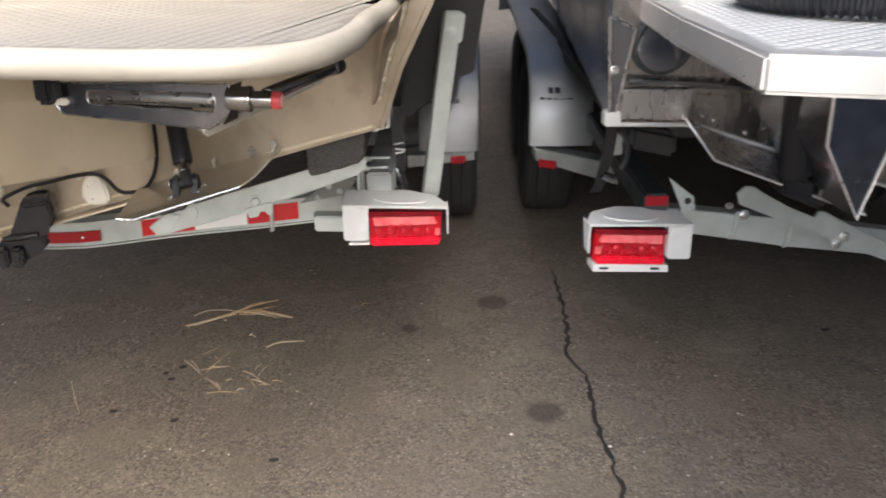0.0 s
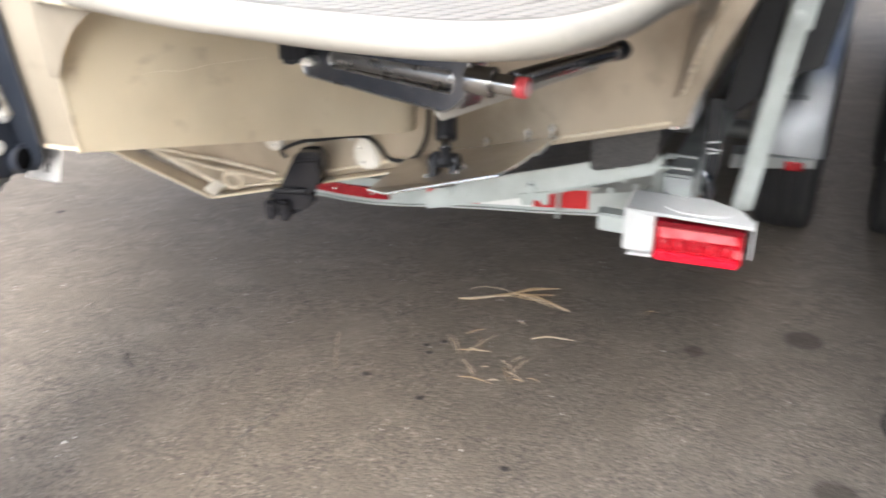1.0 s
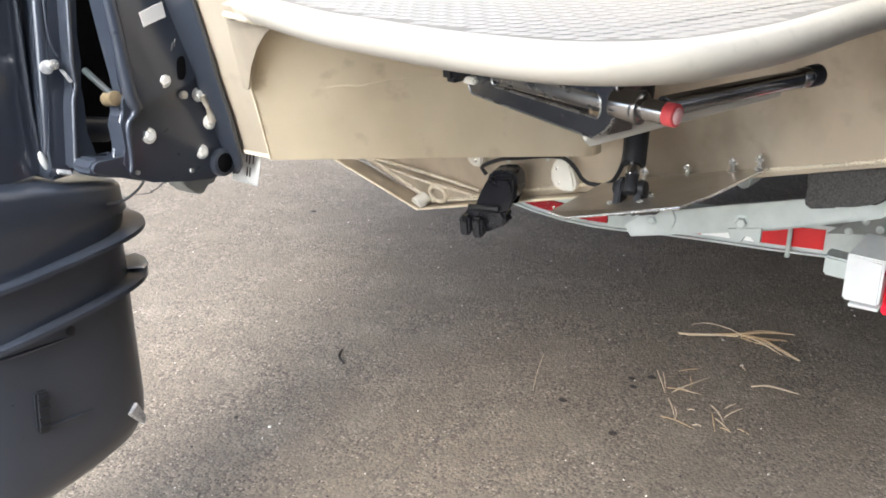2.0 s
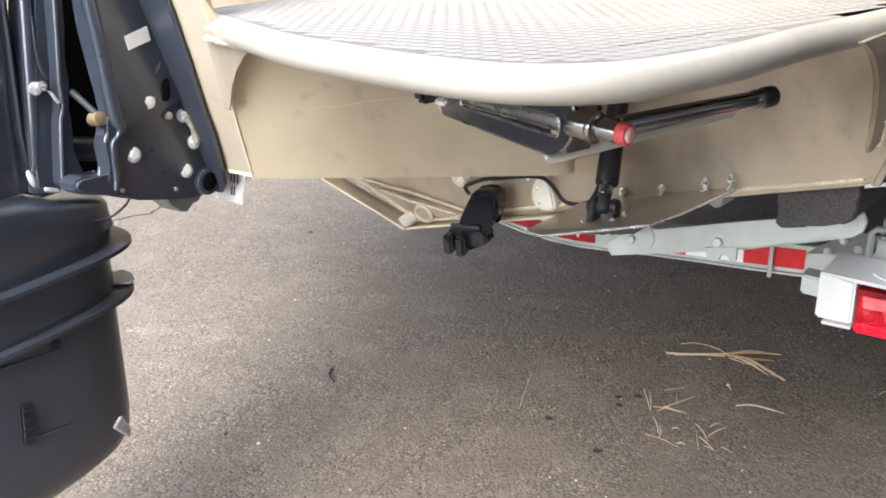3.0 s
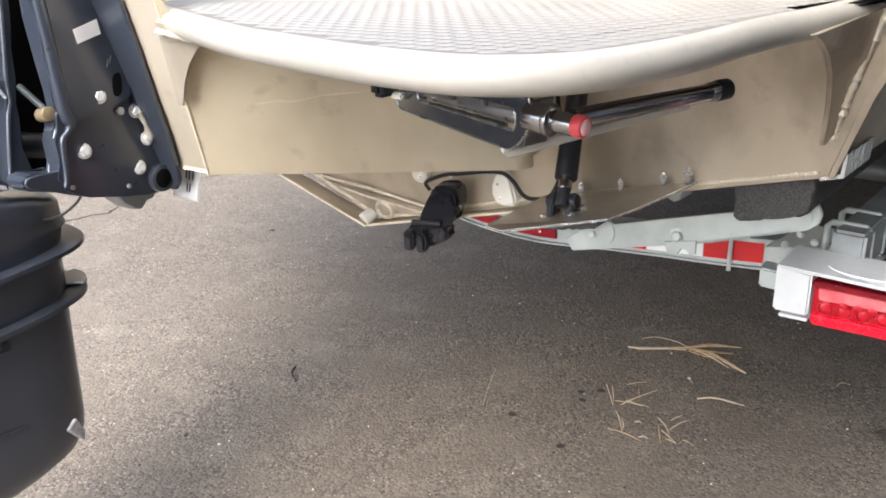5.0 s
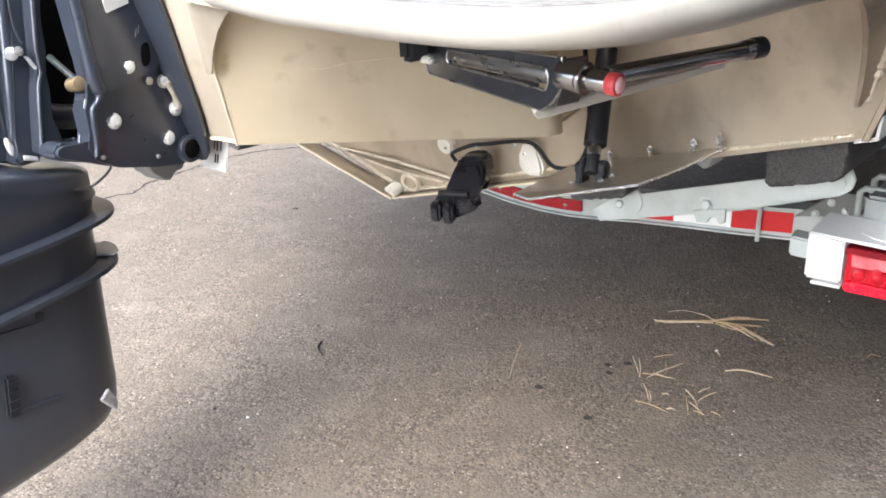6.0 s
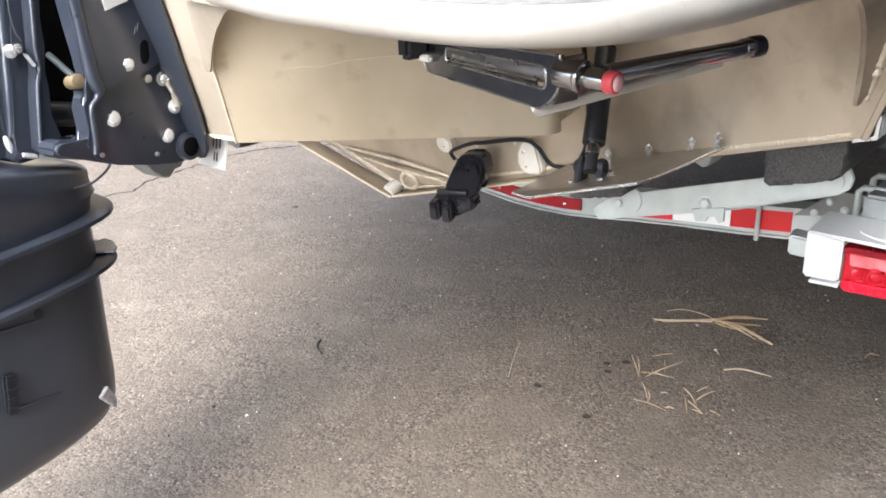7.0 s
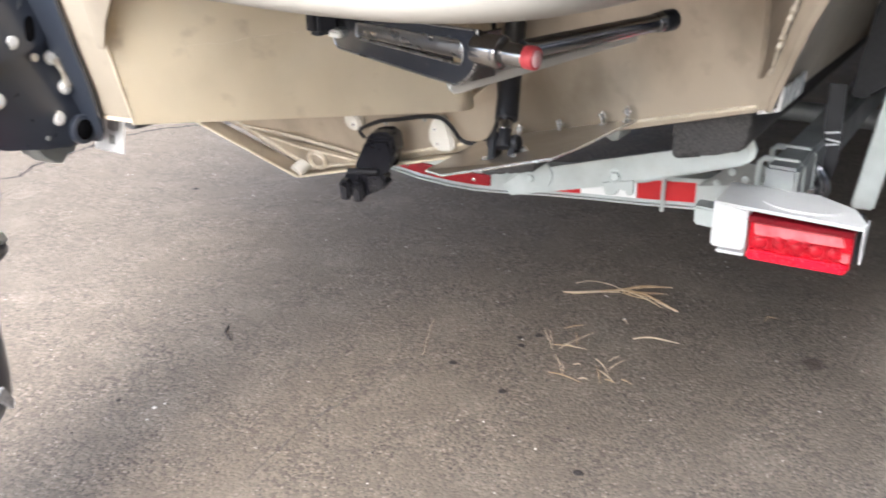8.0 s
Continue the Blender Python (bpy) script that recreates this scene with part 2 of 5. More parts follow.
def thing(name, at, label, category, group="", kind=""):
    ob = new(name)
    ob.location = at
    ob.empty_display_size = 0.05
    return tagged(ob, label, category, group, kind)


def mesh_of(name, bm, material, sharp=32):
    bmesh.ops.recalc_face_normals(bm, faces=bm.faces)
    me = bpy.data.meshes.new(name)
    bm.to_mesh(me)
    bm.free()
    me.materials.append(material)
    me.polygons.foreach_set("use_smooth", [True] * len(me.polygons))
    me.set_sharp_from_angle(angle=radians(sharp))
    return me


def part(name, bm, material, parent, label="", kind="", sharp=32):
    """One mesh object under a thing or a part; the mesh is given in world coordinates."""
    ob = new(name, mesh_of(name, bm, material, sharp))
    ob.parent = parent
    if parent.type == "EMPTY":
        ob.matrix_parent_inverse = Matrix.Translation(parent.location).inverted()
    return tagged(ob, label, kind=kind)


def single(name, bm, material, label, category="", group="", kind="", sharp=32):
    return tagged(new(name, mesh_of(name, bm, material, sharp)), label, category, group, kind)


def prism(pts, d, bm=None, bevel=0.0, seg=2):
    """A flat outline pushed along d."""
    bm = bm or bmesh.new()
    d = V(*d)
    a = [bm.verts.new(V(*p)) for p in pts]
    c = [bm.verts.new(V(*p) + d) for p in pts]
    faces = [bm.faces.new(a), bm.faces.new(c[::-1])]
    n = len(a)
    faces += [bm.faces.new((a[i], c[i], c[(i + 1) % n], a[(i + 1) % n])) for i in range(n)]
    if bevel:
        edges = list({e for f in faces for e in f.edges})
        bmesh.ops.bevel(bm, geom=edges, offset=bevel, segments=seg, affect="EDGES", clamp_overlap=True)
    return bm


def brick_form(o, u, v, w, bm=None, bevel=0.0, seg=2):
    """A box from a corner and three edge vectors."""
    o, u, v, w = V(*o), V(*u), V(*v), V(*w)
    return prism([o, o + u, o + u + v, o + v], w, bm, bevel, seg)


def frame_of(d):
    d = d.normalized()
    s = d.cross(V(0, 0, 1)) if abs(d.z) < 0.9 else d.cross(V(1, 0, 0))
    s.normalize()
    return s, s.cross(d).normalized()


def sweep(pts, radii, bm=None, seg=12, caps=True, closed=False):
    """A round tube along points, with one radius or one for each point."""
    bm = bm or bmesh.new()
    pts = [V(*p) for p in pts]
    n = len(pts)
    if not isinstance(radii, (list, tuple)):
        radii = [radii] * n
    rings, s0 = [], None
    for i, p in enumerate(pts):
        d = (pts[(i + 1) % n] - pts[i - 1]) if closed else (pts[min(i + 1, n - 1)] - pts[max(i - 1, 0)])
        d.normalize()
        if s0 is None:
            s0, _ = frame_of(d)
        s0 = (s0 - d * s0.dot(d)).normalized()
        t0 = d.cross(s0)
        rings.append([bm.verts.new(p + radii[i] * (math.cos(a) * s0 + math.sin(a) * t0))
                      for a in (2 * math.pi * k / seg for k in range(seg))])
    for i in range(n if closed else n - 1):
        a, c = rings[i], rings[(i + 1) % n]
        for k in range(seg):
            bm.faces.new((a[k], a[(k + 1) % seg], c[(k + 1) % seg], c[k]))
    if caps and not closed:
        bm.faces.new(rings[0][::-1])
        bm.faces.new(rings[-1])
    return bm


def rod(a, c, r, r2=None, bm=None, seg=16, lip=0.0):
    """A round bar with softened ends."""
    a, c = V(*a), V(*c)
    r2 = r if r2 is None else r2
    d = (c - a)
    ln = d.length
    d.normalize()
    e = min(lip or 0.15 * min(r, r2), ln * 0.3)
    return sweep([a, a + d * e * 0.3, a + d * e, c - d * e, c - d * e * 0.3, c],
                 [r - e, r - e * 0.25, r, r2, r2 - e * 0.25, r2 - e], bm, seg)


def bolt(p, n, r, h, bm=None, washer=True):
    """A hexagon head on a washer."""
    p, n = V(*p), V(*n).normalized()
    bm = bm or bmesh.new()
    if washer:
        rod(p, p + n * h * 0.2, r * 1.45, None, bm, 14)
    sweep([p, p + n * h * 0.85, p + n * h], [r, r, r * 0.82], bm, 6)
    return bm


def curve_through(pts, steps=8):
    """A smooth line through points (Catmull-Rom)."""
    pts = [V(*p) for p in pts]
    ext = [2 * pts[0] - pts[1], *pts, 2 * pts[-1] - pts[-2]]
    out = []
    for i in range(1, len(ext) - 2):
        p0, p1, p2, p3 = ext[i - 1:i + 3]
        for k in range(steps):
            t = k / steps
            out.append(0.5 * ((2 * p1) + (p2 - p0) * t + (2 * p0 - 5 * p1 + 4 * p2 - p3) * t * t
                              + (3 * p1 - p0 - 3 * p2 + p3) * t ** 3))
    out.append(pts[-1])
    return out


def ellipsoid(c, axes, bm=None, u=16, v=10):
    """Axes: three vectors."""
    bm = bm or bmesh.new()
    a, b, d = (V(*w) for w in axes)
    made = bmesh.ops.create_uvsphere(bm, u_segments=u, v_segments=v, radius=1.0)
    for w in made["verts"]:
        x, y, z = w.co
        w.co = V(*c) + x * a + y * b + z * d
    return bm


def weld_bead(name, pts, r, parent, label="rippled weld bead", material=None):
    """A bead with ripples along a line."""
    pts = [V(*p) for p in pts]
    total = sum((b - a).length for a, b in zip(pts, pts[1:]))
    n = max(8, int(total / (r * 0.9)))
    line, radii = [], []
    for k in range(n + 1):
        s, at = total * k / n, 0.0
        for a, b in zip(pts, pts[1:]):
            ln = (b - a).length
            if s <= at + ln + 1e-9:
                line.append(a.lerp(b, (s - at) / ln))
                break
            at += ln
        radii.append(r * (0.70 + 0.30 * (k % 2)) * random.uniform(0.82, 1.15))
    return part(name, sweep(line, radii[:len(line)], None, 8), material or M_WELD, parent, label)


AXIS = V(0.165, 0.986, 0.0)
ACROSS = V(0.986, -0.165, 0.0)


# ---- ground ----
bm = bmesh.new()
bmesh.ops.create_grid(bm, x_segments=2, y_segments=2, size=120)
single("ground", bm, M_ASPH, "worn grey-brown asphalt with fine aggregate and oil drips", "ground", kind="structure")


# walls out of view, added only to block sky and sun light
for nm, o, a in (("shade_wall_north", (-20, 15, 0), (40, 0, 0)), ("shade_wall_east", (2.60, -2.2, 0), (3.1, 19, 0)), ("shade_wall_south", (2.62, -2.2, 0), (-2.07, 0, 0)), ("shade_wall_west", (-4.6, 15, 0), (0, -17, 0))):
    w = V(*a).normalized()
    single(nm, brick_form(o, a, V(-w.y, w.x, 0) * 0.25, (0, 0, {"shade_wall_north": 6.0, "shade_wall_west": 2.6}.get(nm, 8.0))), M_WALL, "plain grey wall out of view, added to block light", "wall", kind="structure")


def crack(name, pts, width, label):
    """A jagged dark crack, filled with dirt."""
    line = [V(*p, 0) for p in pts]
    dense = []
    for a, b in zip(line, line[1:]):
        n = max(2, int((b - a).length / 0.022))
        dense += [a.lerp(b, k / n) for k in range(n)]
    dense.append(line[-1])
    bm = bmesh.new()
    prev = None
    for i, p in enumerate(dense):
        d = (dense[min(i + 1, len(dense) - 1)] - dense[max(i - 1, 0)]).normalized()
        s = V(d.y, -d.x, 0)
        p = p + s * random.uniform(-1, 1) * max(0.006, width)
        w = width * random.uniform(0.35, 1.25) * min(1.0, (i + 2) / 14, (len(dense) + 1 - i) / 14)
        row = (bm.verts.new(p - s * w + V(0, 0, 0.0012)), bm.verts.new(p + V(0, 0, 0.0022)), bm.verts.new(p + s * w + V(0, 0, 0.0012)))
        if prev:
            bm.faces.new((prev[0], prev[1], row[1], row[0]))
            bm.faces.new((prev[1], prev[2], row[2], row[1]))
        prev = row
    return single(name, bm, M_HAIR if width < 0.005 else M_DARK, label, "crack", kind="structure")


crack("crack", [(0.872, 2.99), (0.846, 2.802), (0.808, 2.595), (0.785, 2.50), (0.763, 2.414), (0.728, 2.30), (0.724, 2.236), (0.735, 2.15), (0.727, 2.072),
                (0.694, 1.932), (0.675, 1.805), (0.659, 1.69), (0.647, 1.606), (0.60, 1.35), (0.57, 1.1)], 0.007, "long jagged dark crack running across the asphalt")
crack("crack", [(-3.02, 2.50), (-2.93, 2.715), (-2.897, 2.788), (-2.862, 2.850), (-2.915, 2.985), (-2.905, 3.10), (-2.872, 3.43), (-2.82, 3.576), (-2.70, 3.692), (-2.61, 3.767), (-2.3, 4.0)], 0.010,
      "thin jagged crack in the asphalt beyond the outboard")
crack("crack", [(-0.767, 1.60), (-0.766, 1.653), (-0.765, 1.736), (-0.754, 1.835), (-0.738, 1.911), (-0.721, 1.978), (-0.692, 2.079), (-0.66, 2.16)], 0.0040, "faint hairline crack in the asphalt")
crack("crack", [(1.545, 2.60), (1.50, 2.49), (1.454, 2.41), (1.42, 2.33), (1.385, 2.261)], 0.0045, "short dark crack in the asphalt")


# ---- boat with the tan transom ----
def ty(x, z):
    return 2.085 - 0.1 * x - 0.25 * z


def tp(x, z, off=0.0):
    """A point of the raked transom, off metres aft of it."""
    return V(x, ty(x, z) - off, z)


boat = thing("boat", (-0.86, 2.3, 0.0), "aluminium boat with tan transom and rounded tread-plate swim platform", "boat")
KEEL, CHINE = (-0.832, 0.536), (0.150, 0.812)
VEE = ((-1.016, 0.622), (-1.874, 0.905))
edge_r = [(0.192, 0.95), (0.245, 1.07), (0.33, 1.35), (0.42, 1.75)]
outline = [KEEL, CHINE, *edge_r, (-2.12, 1.75), (-2.02, 1.2), VEE[1], VEE[0]]
part("transom", prism([tp(*p) for p in outline], AXIS * 0.012, None, 0.002, 1), M_TAN_SHADE, boat, "tan bare aluminium transom plate, scuffed")
part("hull_bottom", prism([tp(*KEEL, -0.012), tp(*CHINE, -0.012), tp(CHINE[0], CHINE[1] + 0.012, -0.012), tp(KEEL[0], KEEL[1] + 0.014, -0.012)], AXIS * 6.2), M_ALU, boat)
part("hull_bottom", prism([tp(*KEEL, -0.012), tp(*VEE[0], -0.012), tp(*VEE[1], -0.012), tp(VEE[1][0], VEE[1][1] + 0.015, -0.012), tp(VEE[0][0], VEE[0][1] + 0.015, -0.012), tp(KEEL[0], KEEL[1] + 0.014, -0.012)], AXIS * 6.2), M_ALU, boat)
side = [CHINE, *edge_r]
part("hull_side", prism([tp(*p, -0.014) for p in side] + [tp(x - 0.012, z, -0.014) for x, z in side[::-1]], AXIS * 6.2 + ACROSS * 0.1), M_TAN_SHADE, boat, "bare tan aluminium hull side")
sidel = [VEE[1], (-2.02, 1.2), (-2.12, 1.75)]
part("hull_side", prism([tp(*p, -0.014) for p in sidel] + [tp(x + 0.012, z, -0.014) for x, z in sidel[::-1]], AXIS * 6.2), M_ALU, boat, "grey aluminium hull side")
part("deck", prism([tp(0.40, 1.70, -0.03), tp(-2.10, 1.70, -0.03), tp(-2.10, 1.70, -0.03) + AXIS * 6.1, tp(0.40, 1.70, -0.03) + AXIS * 6.1], (0, 0, 0.02)), M_ALU, boat)
# corner extrusion at the chine
c0 = tp(*CHINE, 0.006)
ell = [(0, 0), (0.034, 0.008), (0.036, 0.046), (0.031, 0.046), (0.029, 0.013), (0.0, 0.006)]
part("chine_extrusion", prism([c0 + V(a - 0.018, 0, b - 0.006) for a, b in ell], AXIS * 0.14), M_ALU, boat, "short silver L-shaped extrusion at the chine corner")
corner = [tp(*CHINE, 0.004), tp(0.192, 0.95, 0.004), tp(0.245, 1.07, 0.004), tp(0.33, 1.35, 0.004)]
part("corner_post", prism([p + V(-0.008, 0, 0) for p in corner] + [p + V(0.004, 0, 0) for p in corner[::-1]], (0, -0.005, 0), None, 0.002, 1), M_TAN_SHADE, boat, "pale corner seam of the hull")
weld_bead("weld", [tp(KEEL[0], KEEL[1] + 0.012, 0.003), tp(-0.35, 0.690, 0.003), tp(CHINE[0] - 0.02, CHINE[1] + 0.006, 0.003)], 0.0040, boat, "rippled weld bead", M_HULL)
weld_bead("weld", [tp(KEEL[0] - 0.01, KEEL[1] + 0.020, 0.003), tp(VEE[0][0], VEE[0][1] + 0.012, 0.003), tp(-1.5, 0.792, 0.003)], 0.0055, boat)
# the bottom plates run on aft of the transom as a lip, wide under the keel
AFT = V(-0.165, -0.986, -0.004)


def lip(a, c, da, dc, th=0.006):
    """A strip of bottom plate between two points of the vee, reaching da and dc metres aft."""
    a, c = tp(*a, -0.004), tp(*c, -0.004)
    return prism([a, c, c + AFT * (dc + 0.004), a + AFT * (da + 0.004)], (0, 0, -th), None, 0.0015, 1)


part("bottom_lip", lip((KEEL[0] + 0.002, KEEL[1] + 0.004), (-0.36, 0.667), 0.040, 0.020), M_TAN_SHADE, boat, "bottom plate lip of the hull")
part("bottom_lip", lip((KEEL[0] - 0.002, KEEL[1] + 0.004), (-1.55, 0.802), 0.046, 0.036), M_TAN_SHADE, boat, "bottom plate lip of the hull")
for a, c, da, dc in (((KEEL[0], KEEL[1] + 0.001), (-0.36, 0.664), 0.041, 0.021), ((KEEL[0], KEEL[1] + 0.001), (-1.55, 0.799), 0.047, 0.037)):
    part("lip_edge", sweep([tp(*a, -0.004) + AFT * (da + 0.004), tp(*c, -0.004) + AFT * (dc + 0.004)], 0.0028, None, 8), M_HULL, boat, "bright ground edge of the lip")
# welded drain box at the keel: a three-sided plate with beads along its edges
BOX = [(-0.968, 0.624), (-0.680, 0.600), (-0.730, 0.580), (-0.835, 0.560)]
part("drain_box", prism([tp(*p, 0.001) for p in BOX], (0.0, -0.010, -0.002), None, 0.003, 2), M_TAN_SHADE, boat, "three-sided drain box welded at the keel")
weld_bead("weld", [tp(-0.985, 0.632, 0.008), tp(-0.83, 0.624, 0.009), tp(-0.680, 0.606, 0.008)], 0.0042, boat)
weld_bead("weld", [tp(-0.985, 0.630, 0.008), tp(-0.89, 0.588, 0.010), tp(-0.843, 0.566, 0.010)], 0.0046, boat)
weld_bead("weld", [tp(-0.925, 0.615, 0.011), tp(-0.84, 0.602, 0.012), tp(-0.70, 0.592, 0.010)], 0.0034, boat)
weld_bead("weld", [tp(-0.805, 0.556, 0.012), tp(-0.75, 0.570, 0.010), tp(-0.680, 0.586, 0.008)], 0.0042, boat)
part("drain_pipe", rod(tp(-0.832, 0.568, -0.02), tp(-0.852, 0.545, 0.036), 0.0165), M_WPLAST, boat, "pale drain pipe end at the keel")
part("drain_collar", sweep([tp(-0.796 + 0.022 * math.cos(a), 0.577 + 0.019 * math.sin(a), 0.012) for a in (k * math.pi / 8 for k in range(16))], 0.0065, None, 8, closed=True), M_WELD, boat, "ring of weld round the drain")
part("drain_plug", rod(tp(-0.796, 0.577, 0.008), tp(-0.796, 0.577, 0.014), 0.014, None, None, 14), M_TAN_SHADE, boat)

# pod that carries the outboard
b_low, b_mid, b_top = V(-0.744, 1.430, 0.820), V(-0.721, 1.380, 0.950), V(-0.695, 1.318, 1.13)
e_low, e_top = V(-0.305, 1.676, 0.818), V(-0.292, 1.608, 1.076)
lean = (b_top - b_low)
wall_dir = (e_low - b_low).normalized()
wall_n = V(wall_dir.y, -wall_dir.x, 0).normalized()
bm = bmesh.new()
rows = []
for k in range(37):
    s = k / 36
    if s < 0.6:
        f = s / 0.6
        lo, hi = b_low.lerp(e_low, f), b_top.lerp(e_top, min(1, f))
        hi.z = max(1.078, 1.13 - 0.8 * f)
    else:
        a = (s - 0.6) / 0.4
        bend = min(1.0, a * 2.2)
        off = wall_dir * (0.032 * math.sin(bend * 1.7)) - wall_n * (0.032 * (1 - math.cos(bend * 1.7)) + max(0.0, a - 0.45) * 0.30)
        lo, hi = e_low + off, e_top + V(0, 0, 0.002) + off
        lo.z -= 0.055 * max(0.0, (a - 0.40) / 0.60)
    rows.append([bm.verts.new(lo.lerp(hi, j / 6)) for j in range(7)])
for a, c in zip(rows, rows[1:]):
    for j in range(6):
        bm.faces.new((a[j], c[j], c[j + 1], a[j + 1]))
bmesh.ops.solidify(bm, geom=list(bm.faces), thickness=0.006)
part("pod_side", bm, M_HULL, boat, "smooth tan aluminium side of the outboard pod")
back = [b_low, b_low + V(-0.62, 0.02, 0.004), b_top + V(-0.62, 0.0, 0.0) + lean * 0.9, b_top + lean * 0.9, b_top]
part("pod_back", prism([p + V(0, 0.007, 0) for p in back], (0, 0.010, 0.002), None, 0.002, 1), M_POD, boat, "tan aluminium mounting plate of the pod")
part("pod_floor", prism([b_low + V(0, 0.004, 0.001), e_low + V(-0.004, 0.004, 0.001), e_low + V(-0.02, 0.2, 0), V(-1.36, 1.98, 0.82), V(-1.36, 1.45, 0.824)], (0, 0, 0.006)), M_HULL, boat)
part("ground_seam", sweep([b_low, b_mid, b_top], 0.0018, None, 8), M_HULL, boat, "ground weld seam")

# swim platform
rim_pts = [(x, y, 1.077) for x, y in ((-0.80, 1.41), (-0.69, 1.35), (-0.573, 1.285), (-0.441, 1.217), (-0.35, 1.185), (-0.235, 1.147), (-0.155, 1.131), (-0.095, 1.128),
                                       (-0.04, 1.146), (0.003, 1.185), (0.038, 1.255), (0.062, 1.33), (0.092, 1.47), (0.138, 1.63), (0.17, 1.78), (0.19, 1.86), (0.212, 1.96))]
rim = curve_through(rim_pts, 8)
platform_rim = part("platform_rim", sweep(rim, 0.019, None, 24), M_TUBE, boat, "thick satin aluminium tube rim, bright on top")
inner = [V(p.x, p.y, 1.0890) for p in rim]
plate = inner + [tp(0.21, 1.12, 0.004).xy.to_3d() + V(0, 0, 1.0890), V(-0.80, 1.86, 1.0890)]
mid = V(-0.3, 1.6, 1.089)
lug_area = [p + (mid - p).normalized() * 0.020 for p in plate]
bm = prism(plate, (0, 0, 0.005))
part("platform_deck", bm, M_DECK, boat, "aluminium tread plate deck of the platform")


def inside(x, y, poly):
    n, hit = len(poly), False
    for i in range(n):
        a, b = poly[i], poly[i - 1]
        if (a.y > y) != (b.y > y) and x < (b.x - a.x) * (y - a.y) / (b.y - a.y) + a.x:
            hit = not hit
    return hit


def tread(poly, z, u, origin, pitch, material, parent, singles=300):
    """Raised lens-shaped lugs of tread plate in staggered rows: those nearest the aft edge are pieces of their own."""
    v = V(-u.y, u.x, 0)
    ln, w, h = pitch[0] * 0.43, 0.0038, 0.0022
    lens = [(-ln, 0, 0), (0, -w, 0), (ln, 0, 0), (0, w, 0), (-ln * 0.55, 0, h), (0, -w * 0.3, h), (ln * 0.55, 0, h), (0, w * 0.3, h)]
    lens = [u * a + v * b + V(0, 0, c) for a, b, c in lens]
    quads = [(4, 5, 6, 7)] + [(q, (q + 1) % 4, 4 + (q + 1) % 4, 4 + q) for q in range(4)]
    spots = []
    for i in range(-60, 61):
        for j in range(-90, 91):
            p = origin + u * (i + 0.5 * (j % 2)) * pitch[0] + v * j * pitch[1]
            if inside(p.x, p.y, poly):
                spots.append(V(p.x, p.y, z))
    spots.sort(key=lambda p: p.y + 0.35 * abs(p.x - origin.x))

    def lug_mesh(verts, faces):
        me = bpy.data.meshes.new("tread_lug")
        me.from_pydata(verts, [], faces)
        me.materials.append(material)
        me.polygons.foreach_set("use_smooth", [True] * len(me.polygons))
        return me

    base = Matrix.Translation(parent.location).inverted()
    one = lug_mesh(lens, quads)
    for p in spots[:singles]:
        ob = new("tread_lug", one)
        ob.parent, ob.matrix_parent_inverse, ob.location = parent, base, p
    verts, faces = [], []
    for p in spots[singles:]:
        k = len(verts)
        verts += [p + q for q in lens]
        faces += [tuple(k + q for q in f) for f in quads]
    rest = new("tread_pattern", lug_mesh(verts, faces))
    rest.parent, rest.matrix_parent_inverse = parent, base
    tagged(rest, "raised tread pattern", kind="stuff")


tread(lug_area, 1.0940, V(0.848, 0.53, 0), V(-0.3, 1.4, 0), (0.0375, 0.0130), M_LUG, boat)

# gussets under the platform
g = [V(-0.712, 1.336, 1.080), V(-0.578, 1.312, 1.073), V(-0.587, 1.315, 1.063), V(-0.628, 1.328, 1.047), V(-0.658, 1.340, 1.024), V(-0.684, 1.351, 0.994), V(-0.700, 1.360, 0.965), V(-0.709, 1.366, 0.952), V(-0.722, 1.368, 0.952)]
part("gusset", prism(g, (0.002, -0.006, -0.001), None, 0.0012, 1), M_TAN_SHADE, boat, "curved tan aluminium gusset")
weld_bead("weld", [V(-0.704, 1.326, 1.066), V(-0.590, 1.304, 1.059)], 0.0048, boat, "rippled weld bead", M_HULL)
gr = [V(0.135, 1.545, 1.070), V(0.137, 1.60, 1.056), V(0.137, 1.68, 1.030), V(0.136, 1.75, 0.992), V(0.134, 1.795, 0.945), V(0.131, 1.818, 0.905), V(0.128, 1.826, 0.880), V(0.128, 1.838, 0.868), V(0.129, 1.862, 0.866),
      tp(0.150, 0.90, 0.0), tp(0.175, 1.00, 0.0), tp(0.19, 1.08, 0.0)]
part("gusset", prism(gr, (0.007, 0.001, 0), None, 0.0012, 1), M_TAN_SHADE, boat, "curved tan aluminium gusset")
weld_bead("weld", [V(0.141, 1.856, 0.874), tp(0.160, 0.95, 0.010), tp(0.196, 1.08, 0.010)], 0.0085, boat)
# scribed line and rubbed marks on the pod side
w0 = b_low.lerp(b_top, 0.53)
mark = [w0 + wall_dir * s - V(0, 0, dz) + wall_n * 0.0018 for s, dz in ((0.115, 0.034), (0.15, 0.030), (0.165, 0.033), (0.21, 0.024), (0.26, 0.020), (0.33, 0.016))]
part("scrape_mark", sweep(mark, [0.0002, 0.0004, 0.0003, 0.0005, 0.0004, 0.0002], None, 6), M_WELD, boat, "thin pale scrape on the pod side")

